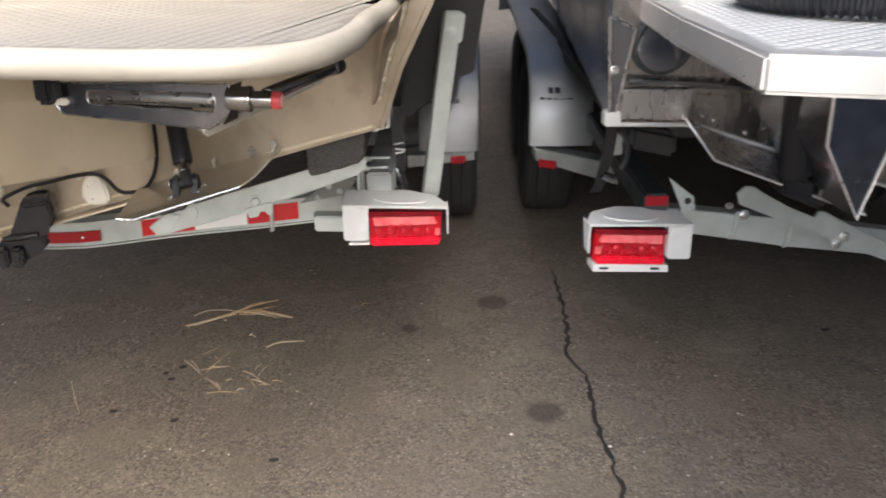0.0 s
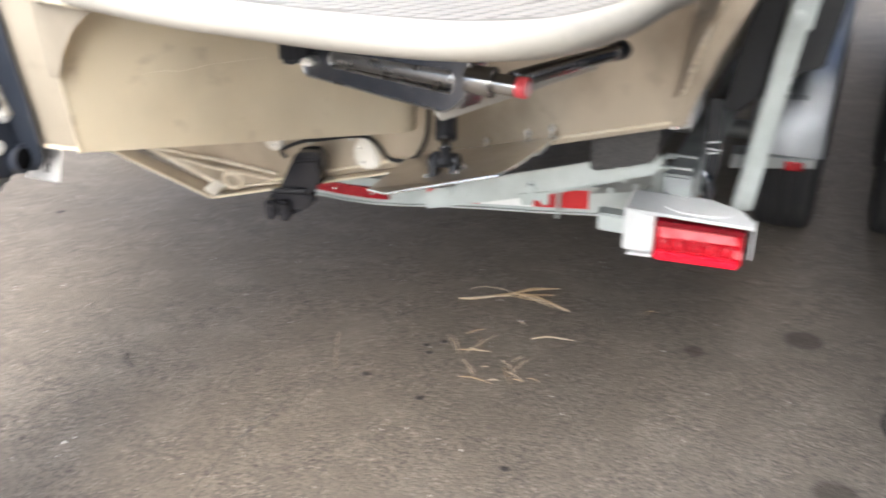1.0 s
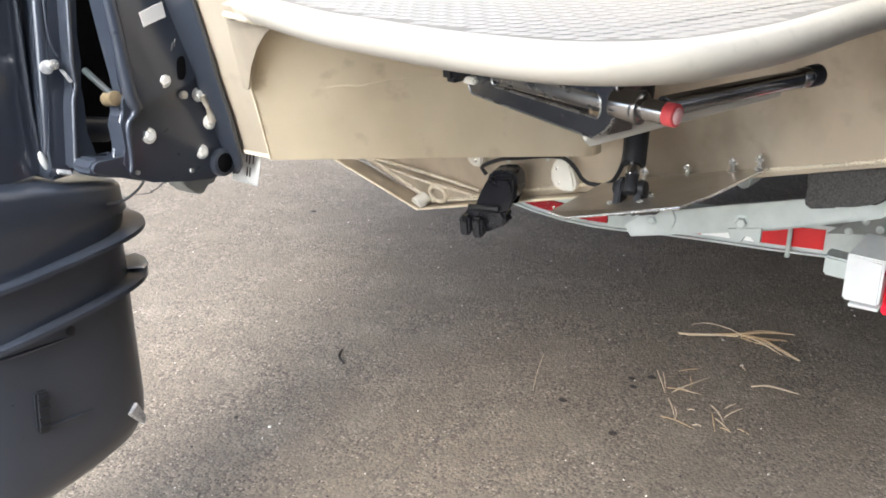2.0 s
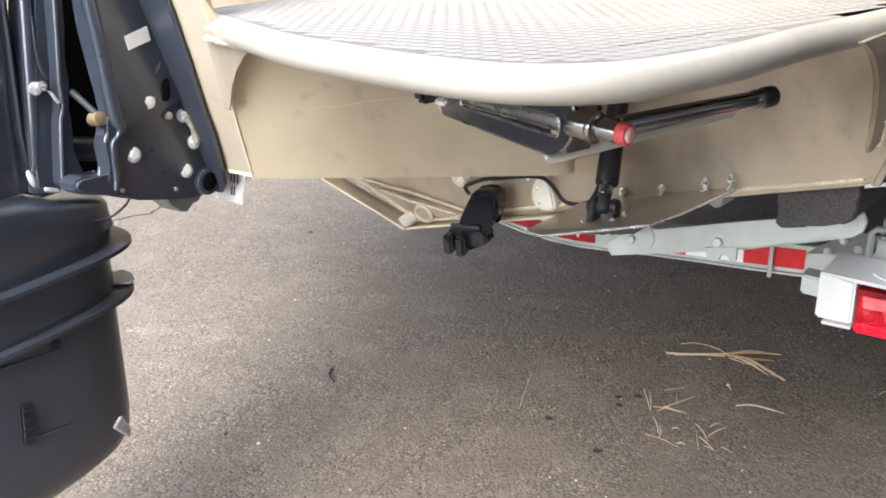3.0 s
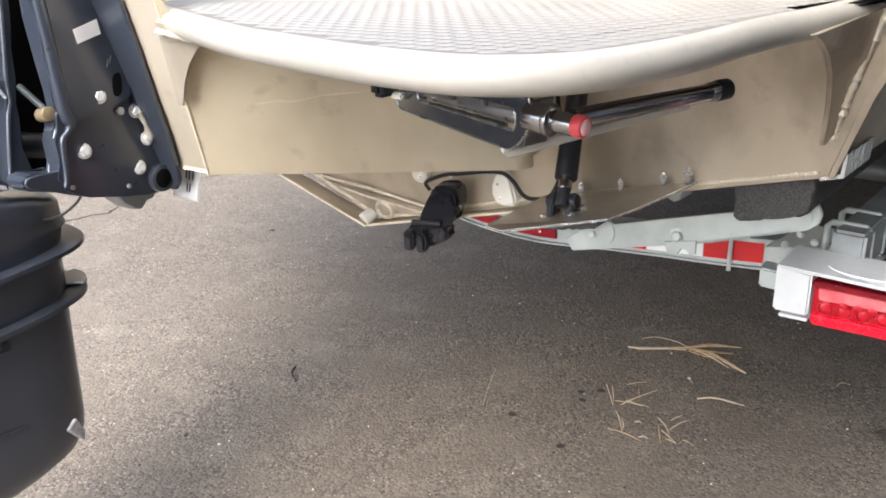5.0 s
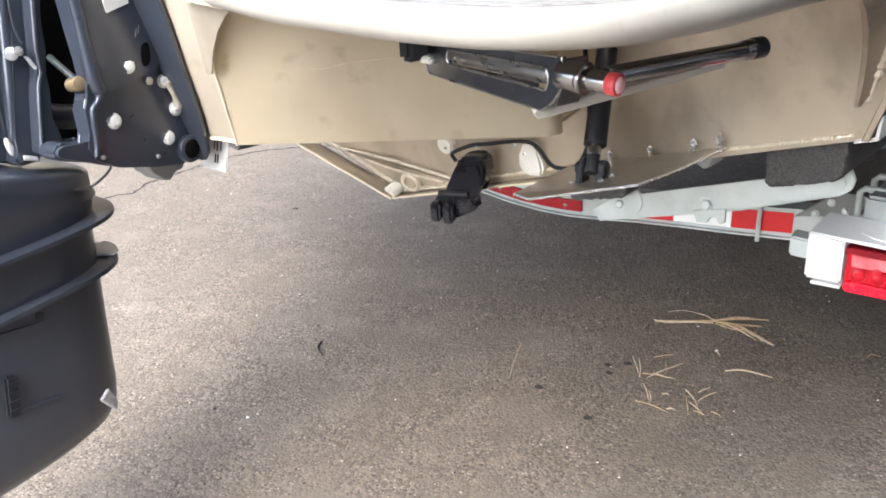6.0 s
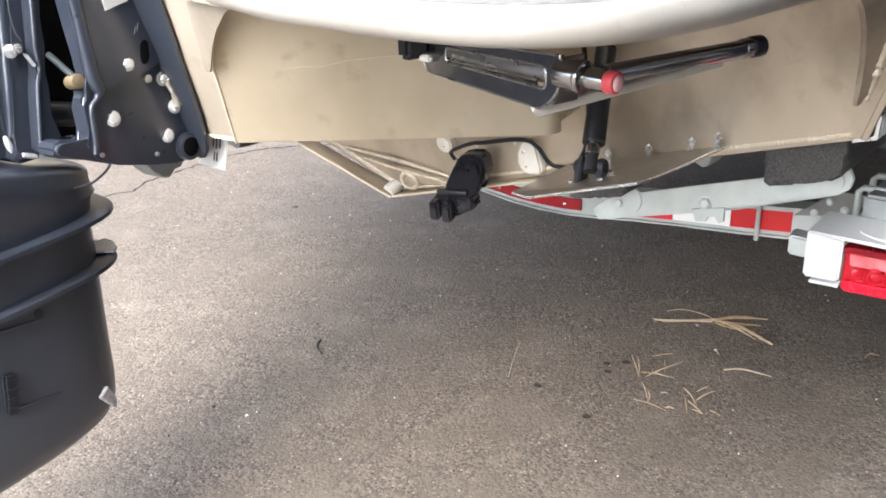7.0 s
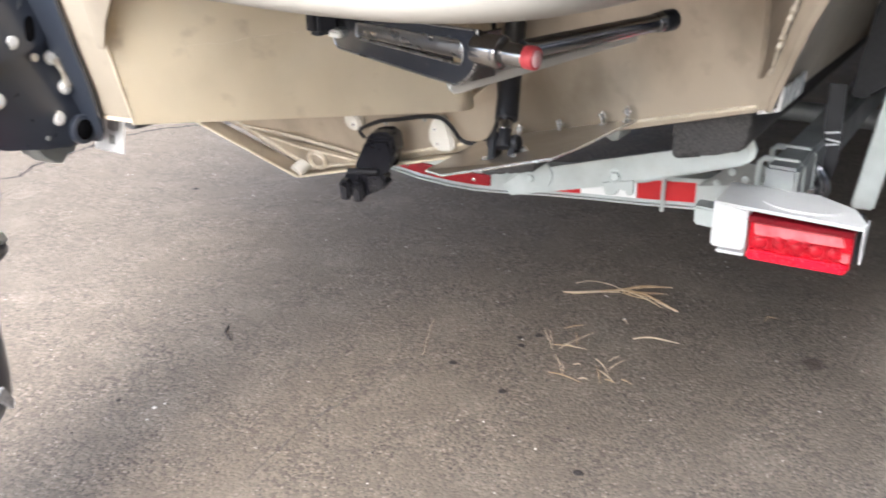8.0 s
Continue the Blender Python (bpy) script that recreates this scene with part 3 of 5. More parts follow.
# transom cable
run = [(-0.640, 0.660), (-0.648, 0.676), (-0.622, 0.692), (-0.587, 0.706), (-0.553, 0.713), (-0.490, 0.728), (-0.448, 0.731), (-0.426, 0.716), (-0.410, 0.693), (-0.391, 0.685), (-0.352, 0.694), (-0.325, 0.735), (-0.314, 0.79), (-0.312, 0.86), (-0.312, 0.98)]
bm = sweep(curve_through([tp(x, z, 0.03) for x, z in run], 8), 0.0043, None, 8)
cable = thing("transom_cable", tp(-0.5, 0.72, 0.03), "thin black cable looped along the transom", "cable")
part("cable", bm, M_BLACK, cable)
for x, z in ((-0.578, 0.702), (-0.484, 0.722)):
    part("clip", bolt(tp(x, z, 0.030), (0.1, -1, 0.2), 0.0026, 0.006), M_GALV, cable, "small steel cable clip")

# pale oval fittings on the transom
DROP = [(1.12 * a, 0.98 * c) for a, c in [(0.010, 0.045), (-0.006, 0.036), (-0.018, 0.014), (-0.023, -0.006), (-0.022, -0.024), (-0.012, -0.036), (0.006, -0.039), (0.024, -0.034), (0.029, -0.022), (0.026, 0.002), (0.018, 0.026)]]
DISC = [(0.021 * math.cos(k * math.pi / 8), 0.021 * math.sin(k * math.pi / 8)) for k in range(16)]
for x, z, outline, screws in ((-0.462, 0.690, DROP, ((-0.006, 0.012), (-0.004, -0.020))), (-0.670, 0.690, DISC, ((0.004, -0.004),))):
    body = thing("transom_fitting", tp(x, z), "pale oval plastic fitting screwed to the transom", "fitting", "oval transom fittings")
    d = tp(x, z, 0.024) - tp(x, z, -0.002)
    part("body", prism([tp(x + a, z + c, -0.002) for a, c in outline], d, None, 0.006, 3), M_WPLAST, body)
    for a, c in screws:
        part("screw", rod(tp(x + a, z + c, 0.0235), tp(x + a, z + c, 0.0255), 0.0034, None, None, 10), M_BOLT, body)
# ---- swim ladder ----
ladder = thing("swim_ladder", (-0.15, 1.36, 0.98), "folded stainless telescoping swim ladder under the platform", "ladder")
la, lb = V(-0.378, 1.450, 0.984), V(-0.142, 1.336, 0.985)
ld = (lb - la).normalized()
ln_ = V(ld.y, -ld.x, 0).normalized()
lu = ln_.cross(ld) * (1 if ln_.cross(ld).z > 0 else -1)


def slot_plate(a, c, h0, h1, nrm, up, th, slot):
    """A long plate with rounded ends and a long slot through it."""
    d = (c - a)
    ln = d.length
    d = d.normalized()
    n = 10

    def ring(grow, x0, x1, slant):
        pts = []
        for cx, hh, sign in ((x1, h1, 1), (x0, h0, -1)):
            r = hh * grow
            for k in range(n + 1):
                t = -math.pi / 2 + math.pi * k / n
                if slant and sign > 0:
                    pts.append((cx + r * (0.6 - 1.15 * ((1 - math.sin(t)) / 2) ** 4), r * math.sin(t)))
                else:
                    pts.append((cx + sign * r * 0.55 * math.cos(t), sign * r * math.sin(t)))
        return pts

    outer, hole = ring(1.0, 0.0, ln, True), [(x, y + 0.20 * h0) for x, y in ring(slot, 0.050, ln - 0.012, False)]
    bm = bmesh.new()

    def put(pts, off):
        return [bm.verts.new(a + d * x + up * y + nrm * off) for x, y in pts]

    of, hf, ob_, hb = put(outer, th), put(hole, th), put(outer, 0), put(hole, 0)
    m = len(outer)
    for k in range(m):
        q = (k + 1) % m
        bm.faces.new((of[k], of[q], hf[q], hf[k]))
        bm.faces.new((ob_[k], hb[k], hb[q], ob_[q]))
        bm.faces.new((of[k], ob_[k], ob_[q], of[q]))
        bm.faces.new((hf[k], hf[q], hb[q], hb[k]))
    edges = [[a + d * x + up * y + nrm * th for x, y in pts] for pts in (outer, hole)]
    return bm, edges


bm, (rim_out, rim_in) = slot_plate(la + V(0.010, 0, -0.001), lb + ld * 0.012, 0.024, 0.033, ln_, lu, 0.006, 0.40)
part("step_channel", bm, M_STEEL, ladder, "slotted stainless step channel")
part("plate_lip", sweep(rim_out, 0.0014, None, 6, closed=True), M_DULL, ladder)
part("slot_lip", sweep(rim_in, 0.0015, None, 6, closed=True), M_DULL, ladder)
part("channel_web", brick_form(la + lu * 0.020 - ln_ * 0.030 + ld * 0.02, ld * 0.19, ln_ * 0.030, lu * 0.004, None, 0.001, 1), M_STEEL, ladder)
part("channel_back", brick_form(la - lu * 0.020 - ln_ * 0.030 + ld * 0.02, ld * 0.19, lu * 0.040, ln_ * 0.003, None, 0.001, 1), M_STEEL, ladder)
part("inner_tube", rod(la - ln_ * 0.012 + lu * 0.006, lb - ln_ * 0.012 + lu * 0.007, 0.0135), M_DULL, ladder)
part("end_plate", prism([lb + ld * 0.030 + lu * 0.031 + ln_ * 0.006, lb + ld * 0.024 - lu * 0.012 + ln_ * 0.006, lb + ld * 0.014 - lu * 0.026 + ln_ * 0.003, lb + ld * 0.018 - lu * 0.024 - ln_ * 0.030, lb + ld * 0.030 + lu * 0.031 - ln_ * 0.030], ld * 0.003, None, 0.001, 1), M_CHROME, ladder)
rt = V(-0.054, 1.308, 0.995)
tb = lb + ld * 0.024 + V(0.0, -0.002, 0.013)
td = (rt - tb).normalized()
part("collar", rod(tb, tb + td * 0.034, 0.0174), M_CHROME, ladder)
part("collar_ring", rod(tb + td * 0.028, tb + td * 0.036, 0.0188), M_CHROME, ladder)
part("tube_end", rod(tb + td * 0.030, rt, 0.0122), M_CHROME, ladder)
# pale disc painted in as the highlight on the red cap
part("cap_face", ellipsoid(rt + td * 0.0095, (td * 0.0035, V(0, 0, 0.0095), td.cross(V(0, 0, 1)) * 0.0095), None, 14, 8), M_CAP_GLINT, ladder, "pale pink highlight painted on the cap's centre")
part("end_cap", rod(rt - td * 0.004, rt + td * 0.010, 0.0128), M_CAP, ladder, "faded red plastic end cap")
ra, rb = V(-0.066, 1.324, 0.999), V(0.049, 1.530, 1.003)
rd = (rb - ra).normalized()
part("side_tube", rod(ra, rb - rd * 0.016, 0.0112), M_CHROME, ladder, "polished stainless side tube")
part("collar_ring", rod(rb - rd * 0.030, rb - rd * 0.014, 0.0122), M_CHROME, ladder)
part("end_cap", rod(rb - rd * 0.016, rb + rd * 0.004, 0.0132), M_BLACK, ladder, "black plastic end cap")
st0, st1 = V(-0.154, 1.338, 0.938), V(0.022, 1.482, 0.984)
sd = (st1 - st0).normalized()
sn = V(sd.y, -sd.x, 0).normalized()
part("strap", prism([st0, st0 + V(0, 0, 0.010) - sd * 0.008, st0 + V(0, 0, 0.016) - sd * 0.004, st0 + V(0, 0, 0.014) + sd * 0.010, st1 + V(0, 0, 0.010), st1], sn * -0.026 + V(0, 0, 0.010), None, 0.002, 1), M_TUBE, ladder, "flat satin aluminium strap")
part("hinge_block", brick_form(la + V(-0.026, -0.036, -0.004), (0.028, -0.012, 0), (0.010, 0.04, 0), (0, 0, 0.042), None, 0.007, 3), M_BLACK, ladder, "black plastic hinge block")
part("foot_pad", brick_form(la + V(-0.004, -0.020, -0.007), (0.022, 0, -0.003), (0, 0.03, 0), (0, 0, 0.010), None, 0.003), M_WPLAST, ladder)

# ---- trim tab ----
tab = thing("trim_tab", (-0.25, 1.85, 0.70), "stainless trim tab plate hinged to the transom with a black actuator", "trim tab", "trim tabs")
hl, hr = tp(-0.368, 0.690, 0.006), tp(-0.064, 0.772, 0.006)
tip_l, tip, kink, kink_r = V(-0.374, 1.702, 0.704), V(-0.342, 1.695, 0.702), V(-0.137, 1.657, 0.767), V(-0.112, 1.710, 0.770)
bm = prism([hl, hr, kink_r, kink, tip, tip_l], (0, 0.0005, -0.004))
part("plate", bm, M_TAB, tab, "flat stainless tab plate")
part("plate_edge", sweep([p + V(0, -0.001, -0.002) for p in (tip_l, tip, kink, kink_r, hr)], 0.0024, None, 8), M_BOLT, tab, "bright sheared edge of the tab")
for x, z in ((-0.284, 0.722), (-0.203, 0.744), (-0.122, 0.769), (-0.077, 0.783)):
    p = tp(x, z, 0.004)
    st = part("stud", rod(p + V(0, -0.010, -0.015), p + V(0, -0.014, 0.013), 0.0034), M_BOLT, tab)
    part("nut", bolt(p + V(0, -0.013, 0.003), (0, -0.1, 1), 0.0060, 0.007), M_BOLT, st)
    part("nut", bolt(p + V(0, -0.010, -0.014), (0, -0.1, 1), 0.0060, 0.006), M_BOLT, st)
a0, a1 = V(-0.246, 1.746, 0.792), V(-0.274, 1.862, 0.930)
part("actuator", rod(a0, a1, 0.0195, 0.0180, None, 20), M_BLACK, tab, "black actuator cylinder")
ad_ = (a1 - a0).normalized()
part("actuator_collar", rod(a0 - ad_ * 0.020, a0 + ad_ * 0.002, 0.0120), M_CHROME, tab, "bright steel collar")
part("actuator_rod", rod(a0 - ad_ * 0.05, a0 - ad_ * 0.018, 0.0105), M_BLACK, tab)
for x in (-0.270, -0.236):
    part("fork_cheek", prism([V(x, 1.716, 0.722), V(x, 1.758, 0.722), V(x + 0.002, 1.754, 0.752), V(x + 0.002, 1.744, 0.770), V(x + 0.002, 1.730, 0.770), V(x + 0.002, 1.718, 0.748)], (0.013, -0.002, 0.003), None, 0.003, 2), M_BLACK, tab, "black plastic fork cheek")
part("fork_hub", rod((-0.272, 1.738, 0.752), (-0.218, 1.732, 0.760), 0.0125), M_BLACK, tab)
part("fork_pin", rod((-0.276, 1.738, 0.752), (-0.271, 1.738, 0.752), 0.0065), M_BOLT, tab)
part("foot_plate", brick_form(V(-0.282, 1.718, 0.718), (0.070, -0.010, 0.018), (0.008, 0.046, 0.0), (0, 0, 0.004), None, 0.0015, 1), M_BLACK, tab)
for p in ((-0.274, 1.722, 0.724), (-0.220, 1.714, 0.737), (-0.214, 1.744, 0.742)):
    part("bolt", bolt(p, (0, -0.35, 1), 0.0056, 0.009), M_BOLT, tab)

# ---- black transducer at the keel ----
trd = thing("sonar_transducer", (-0.59, 1.93, 0.6), "glossy black plastic sonar transducer on a bracket at the transom", "transducer")
body_xz = [(-0.603, 0.668), (-0.595, 0.690), (-0.564, 0.699), (-0.541, 0.697), (-0.532, 0.674), (-0.536, 0.646), (-0.556, 0.622), (-0.566, 0.604), (-0.640, 0.604), (-0.618, 0.624)]
part("body", prism([V(x, 1.885, z) for x, z in body_xz], (0.0, 0.045, 0.004), None, 0.006, 2), M_GLOSSB, trd)
part("cover", prism([V(-0.592, 1.887, 0.684), V(-0.540, 1.887, 0.690), V(-0.536, 1.887, 0.660), V(-0.560, 1.887, 0.634), V(-0.606, 1.887, 0.634)], (-0.001, -0.010, -0.003), None, 0.004, 2), M_GLOSSB, trd)
part("foot", prism([V(-0.645, 1.885, 0.610), V(-0.566, 1.885, 0.614), V(-0.556, 1.885, 0.596), V(-0.562, 1.885, 0.580), V(-0.610, 1.885, 0.556), V(-0.655, 1.885, 0.553), V(-0.662, 1.885, 0.585)], (-0.002, 0.04, 0.0), None, 0.007, 2), M_GLOSSB, trd)
for x in (-0.657, -0.627):
    part("fork_toe", prism([V(x, 1.886, 0.596), V(x + 0.024, 1.886, 0.598), V(x + 0.026, 1.886, 0.556), V(x + 0.002, 1.886, 0.552)], (-0.002, -0.020, -0.004), None, 0.005, 2), M_GLOSSB, trd)
part("pivot_pin", rod((-0.640, 1.880, 0.612), (-0.570, 1.880, 0.618), 0.006), M_BLACK, trd)
part("bolt", bolt((-0.560, 1.884, 0.672), (0.3, -1, 0.3), 0.0025, 0.004), M_BOLT, trd)

# ---- outboard motor ----
motor = thing("outboard_motor", (-1.08, 1.1, 0.3), "dark blue-grey outboard motor leg and clamp bracket on the pod", "outboard motor")


def leg_ring(z, front, half, aft=0.22, blunt=3.4):
    """A rounded outline of the leg: front is its forward end, half its half width."""
    pts, yc, ly = [], front - 0.20, 0.20
    for k in range(40):
        a = 2 * math.pi * k / 40
        c, s = math.cos(a), math.sin(a)
        x = half * math.copysign(abs(c) ** (2 / blunt), c)
        y = math.copysign(abs(s) ** (2 / blunt), s)
        pts.append(V(-1.085 + x, yc + y * (ly if y > 0 else aft), z))
    return pts


def loft(rings, bm=None, caps=True):
    bm = bm or bmesh.new()
    made = [[bm.verts.new(p) for p in r] for r in rings]
    n = len(made[0])
    for a, c in zip(made, made[1:]):
        for k in range(n):
            bm.faces.new((a[k], a[(k + 1) % n], c[(k + 1) % n], c[k]))
    if caps:
        bm.faces.new(made[0][::-1])
        bm.faces.new(made[-1])
    return bm


prof = [(0.842, 1.220, 0.085), (0.837, 1.300, 0.134), (0.829, 1.327, 0.1475), (0.822, 1.332, 0.150), (0.800, 1.332, 0.150), (0.752, 1.338, 0.151), (0.744, 1.332, 0.148), (0.700, 1.322, 0.146), (0.640, 1.319, 0.146), (0.560, 1.314, 0.147), (0.480, 1.309, 0.149), (0.400, 1.304, 0.152), (0.366, 1.299, 0.151), (0.338, 1.284, 0.142), (0.316, 1.248, 0.123), (0.304, 1.196, 0.109), (0.292, 1.136, 0.084), (0.280, 1.076, 0.054), (0.274, 1.026, 0.024)]


def casing_ring(z, front, half):
    """An outline of the casing, whose top slopes down towards the boat."""
    drop = 0.21 * max(0.0, min(1.0, (z - 0.735) / 0.07))
    return [V(p.x, p.y, p.z - drop * (p.y - 1.10)) for p in leg_ring(z, front, half)]


def casing_side(y, z):
    """A point on the side of the casing."""
    front, half = next((f, h) for zz, f, h in prof if zz <= z)
    u = (y - (front - 0.20)) / (0.20 if y > front - 0.20 else 0.22)
    return V(-1.085 + half * (1 - abs(u) ** 3.4) ** (1 / 3.4), y, z)


leg = part("leg_casing", loft([casing_ring(z, f, h) for z, f, h in prof[::-1]]), M_MOTOR, motor, "smooth dark blue-grey leg casing", sharp=50)


def splash_fin(z, front, half, thick, droop):
    rings = []
    for dz, grow in ((-thick, -0.01), (-thick * 0.7, 0.0), (0, 0.0), (thick * 0.2, -0.006)):
        r = leg_ring(z + dz, front + grow, half + grow)
        rings.append([V(p.x, p.y, p.z + droop * (p.y - 1.1)) for p in r])
    return loft(rings)


part("splash_plate", splash_fin(0.708, 1.358, 0.170, 0.010, 0.02), M_MOTOR, motor, "dark splash plate round the leg")
part("splash_plate", splash_fin(0.618, 1.350, 0.165, 0.011, 0.03), M_MOTOR, motor, "dark splash plate round the leg")
for y0, z0, y1, z1, r in ((0.96, 0.604, 1.150, 0.581, 0.0028), (1.06, 0.459, 1.150, 0.444, 0.0022)):
    line = [casing_side(y0 + (y1 - y0) * k / 8, z0 + (z1 - z0) * k / 8) for k in range(9)]
    part("moulded_rib", sweep(line, [r * 0.9] * 6 + [r * 0.8, r * 0.6, r * 0.3], None, 10), M_MOTOR, motor)
# white patch added as the highlight on the splash plate's top
part("fin_glint", prism([V(-1.020, 1.300, 0.6290), V(-0.985, 1.296, 0.6288), V(-0.958, 1.314, 0.6292), V(-0.966, 1.330, 0.6298), V(-0.990, 1.343, 0.6302), V(-1.020, 1.345, 0.6304)], (0, 0, 0.004)), M_LABEL, motor, "small white patch painted as a highlight on the splash plate")
part("plug_screw", rod((-0.953, 1.143, 0.591), (-0.9365, 1.143, 0.591), 0.008), M_MOTOR_SHADE, motor)
# the inlet's inner shade is painted in with the darker copy
part("water_inlet", prism([V(-0.941, 1.060, 0.524), V(-0.941, 1.082, 0.518), V(-0.941, 1.072, 0.446), V(-0.941, 1.050, 0.454)], (0.0110, 0, 0), None, 0.004), M_MOTOR_SHADE, motor, "dark water inlet grille")
for k in range(4):
    z = 0.462 + 0.015 * k
    part("inlet_slat", brick_form((-0.9295, 1.052 + 0.0025 * k, z), (0.002, 0, 0), (0, 0.020, -0.003), (0, 0, 0.005)), M_MOTOR_SHADE, motor)
part("badge", prism([V(-0.943, 1.214, 0.394), V(-0.946, 1.236, 0.406), V(-0.954, 1.254, 0.370), V(-0.949, 1.246, 0.354)], (0.007, 0.003, 0), None, 0.002, 1), M_SCRAPE, motor, "worn silver badge")

# clamp bracket: side plate with steps, swivel column and lower bar
XP = -0.842


def py(y, z, x=XP):
    return V(x, y, z)


outer = [(1.383, 1.16), (1.391, 1.09), (1.407, 1.006), (1.424, 0.930), (1.441, 0.844), (1.449, 0.809), (1.440, 0.791), (1.399, 0.782), (1.347, 0.794), (1.271, 0.814), (1.227, 0.832), (1.224, 0.845), (1.230, 0.856),
         (1.231, 0.880), (1.230, 0.913), (1.232, 0.933), (1.247, 0.944), (1.243, 0.964), (1.242, 1.025), (1.236, 1.09), (1.230, 1.16)]
part("clamp_plate", prism([py(*p) for p in outer], (-0.030, 0, 0), None, 0.008, 3), M_MOTOR, motor, "dark painted clamp bracket side plate")
raised = [(1.335, 1.16), (1.341, 1.096), (1.353, 1.068), (1.379, 0.956), (1.368, 0.947), (1.266, 0.929), (1.257, 0.936), (1.254, 0.960), (1.251, 1.024), (1.245, 1.105), (1.240, 1.16)]
part("raised_panel", prism([py(y, z, XP - 0.010) for y, z in raised], (0.020, 0, 0), None, 0.0095, 6), M_MOTOR, motor, sharp=70)
rib = [(1.240, 1.16), (1.243, 1.105), (1.247, 1.051), (1.250, 0.994), (1.253, 0.954), (1.259, 0.934), (1.252, 0.922), (1.242, 0.914), (1.239, 0.898), (1.237, 0.861), (1.233, 0.842)]
part("edge_rib", sweep(curve_through([py(y, z, XP + 0.002) for y, z in rib], 3), [0.0105] * 15 + [0.0085, 0.007, 0.0055] + [0.0042] * 13, None, 14), M_MOTOR, motor, sharp=70)
part("lower_bar", prism([py(y, z, XP - 0.002) for y, z in ((1.166, 0.861), (1.171, 0.870), (1.180, 0.875), (1.232, 0.862), (1.244, 0.864), (1.244, 0.830), (1.228, 0.833), (1.172, 0.851))], (-0.045, 0, 0), None, 0.005, 3), M_MOTOR, motor)
part("transom_flange", prism([py(1.398, 1.16, XP - 0.002), py(1.41, 1.06, XP - 0.002), py(1.436, 0.93, XP - 0.002), py(1.458, 0.79, XP - 0.002), py(1.44, 0.776, XP - 0.002), py(1.40, 0.93, XP - 0.002), py(1.378, 1.16, XP - 0.002)],
                            (-0.012, 0.008, 0), None, 0.003, 1), M_MOTOR_SHADE, motor)
part("mid_section", loft([leg_ring(z, f, h, 0.22, 9) for z, f, h in ((0.835, 1.206, 0.104), (0.93, 1.206, 0.102), (1.18, 1.224, 0.102))]), M_MOTOR, motor, "smooth dark exhaust housing above the leg", sharp=50)


def column_at(z, x, dy=0.0):
    """A point of the leaning swivel column at a height."""
    return V(x, 1.198 + 0.15 * (z - 0.844) + dy, z)


face = [column_at(z, -0.953, dy) for z, dy in ((0.826, -0.020), (0.846, -0.019), (0.870, -0.014), (1.18, -0.012), (1.18, 0.012), (0.95, 0.020), (0.826, 0.030))]
part("swivel_column", prism(face, (-0.070, 0, 0), None, 0.008, 3), M_MOTOR, motor, "dark swivel column")
part("column_ridge", sweep([column_at(z, x, -0.018) for z, x in ((0.868, -0.968), (0.884, -0.962), (0.95, -0.962), (1.05, -0.964), (1.18, -0.966))], [0.006, 0.008, 0.0085, 0.009, 0.010], None, 14), M_MOTOR, motor)
part("column_ridge", sweep(curve_through([(-0.954, 1.222, 1.10), (-0.953, 1.217, 1.05), (-0.953, 1.219, 1.024), (-0.953, 1.226, 1.008)], 5), [0.0018] * 8 + [0.0026] * 8, None, 10), M_MOTOR, motor)
part("sacrificial_pad", ellipsoid((-0.969, 1.178, 0.857), ((0.005, 0, 0), (0, 0.006, 0.001), (0, -0.004, 0.0155)), None, 12, 8), M_BOLTW, motor, "white pad at the foot of the column")
web_aft = [(1.254, 1.18), (1.241, 1.081), (1.235, 1.040), (1.229, 0.999), (1.228, 0.964), (1.220, 0.944), (1.211, 0.896), (1.202, 0.842)]
web_fore = [(1.232, 0.836), (1.250, 0.846), (1.236, 0.868), (1.230, 0.892), (1.235, 0.941), (1.242, 0.961), (1.246, 0.996), (1.248, 1.038), (1.256, 1.080), (1.271, 1.18)]
part("column_web", prism([V(-0.930, y, z) for y, z in web_aft + web_fore], (-0.035, 0, 0), None, 0.004, 2), M_MOTOR, motor, "dark flange along the swivel column")
part("web_edge", sweep([V(-0.931, y + 0.002, z) for y, z in web_aft], 0.0032, None, 8), M_MOTOR, motor)
# black sheet added where only shade lies behind the bracket
part("tilt_well", prism([V(-0.985, 1.21, 0.85), V(-0.985, 1.42, 0.80), V(-0.985, 1.38, 1.18), V(-0.985, 1.24, 1.18)], (-0.03, 0, 0)), M_HOLE_SHADE, motor, "black sheet painted as the shade behind the bracket")
part("tilt_tube", rod((-0.965, 1.250, 0.890), (-0.955, 1.290, 0.880), 0.020), M_MOTOR_SHADE, motor)
part("tilt_rod", rod((-0.925, 1.246, 0.985), (-0.860, 1.236, 0.957), 0.0050), M_RAIL, motor, "worn steel rod")
part("grease_knob", rod((-0.874, 1.237, 0.948), (-0.850, 1.234, 0.952), 0.0105), M_BRASS, motor, "corroded brass knob")
part("knob_ring", rod((-0.854, 1.2345, 0.9515), (-0.848, 1.234, 0.9525), 0.0112), M_BRASS, motor)
for y, z, r in ((1.313, 0.965, 0.0086), (1.276, 0.887, 0.0090), (1.375, 0.836, 0.0086)):
    part("bolt_head", bolt((XP + (0.008 if z > 0.95 else 0.0), y, z), (1, -0.15, 0.15), r * 0.95, 0.007), M_BOLTW, motor, "pale bolt head")
part("lever_boss", bolt((XP + 0.001, 1.382, 0.928), (1, -0.1, 0.1), 0.0080, 0.008), M_BOLTW, motor)
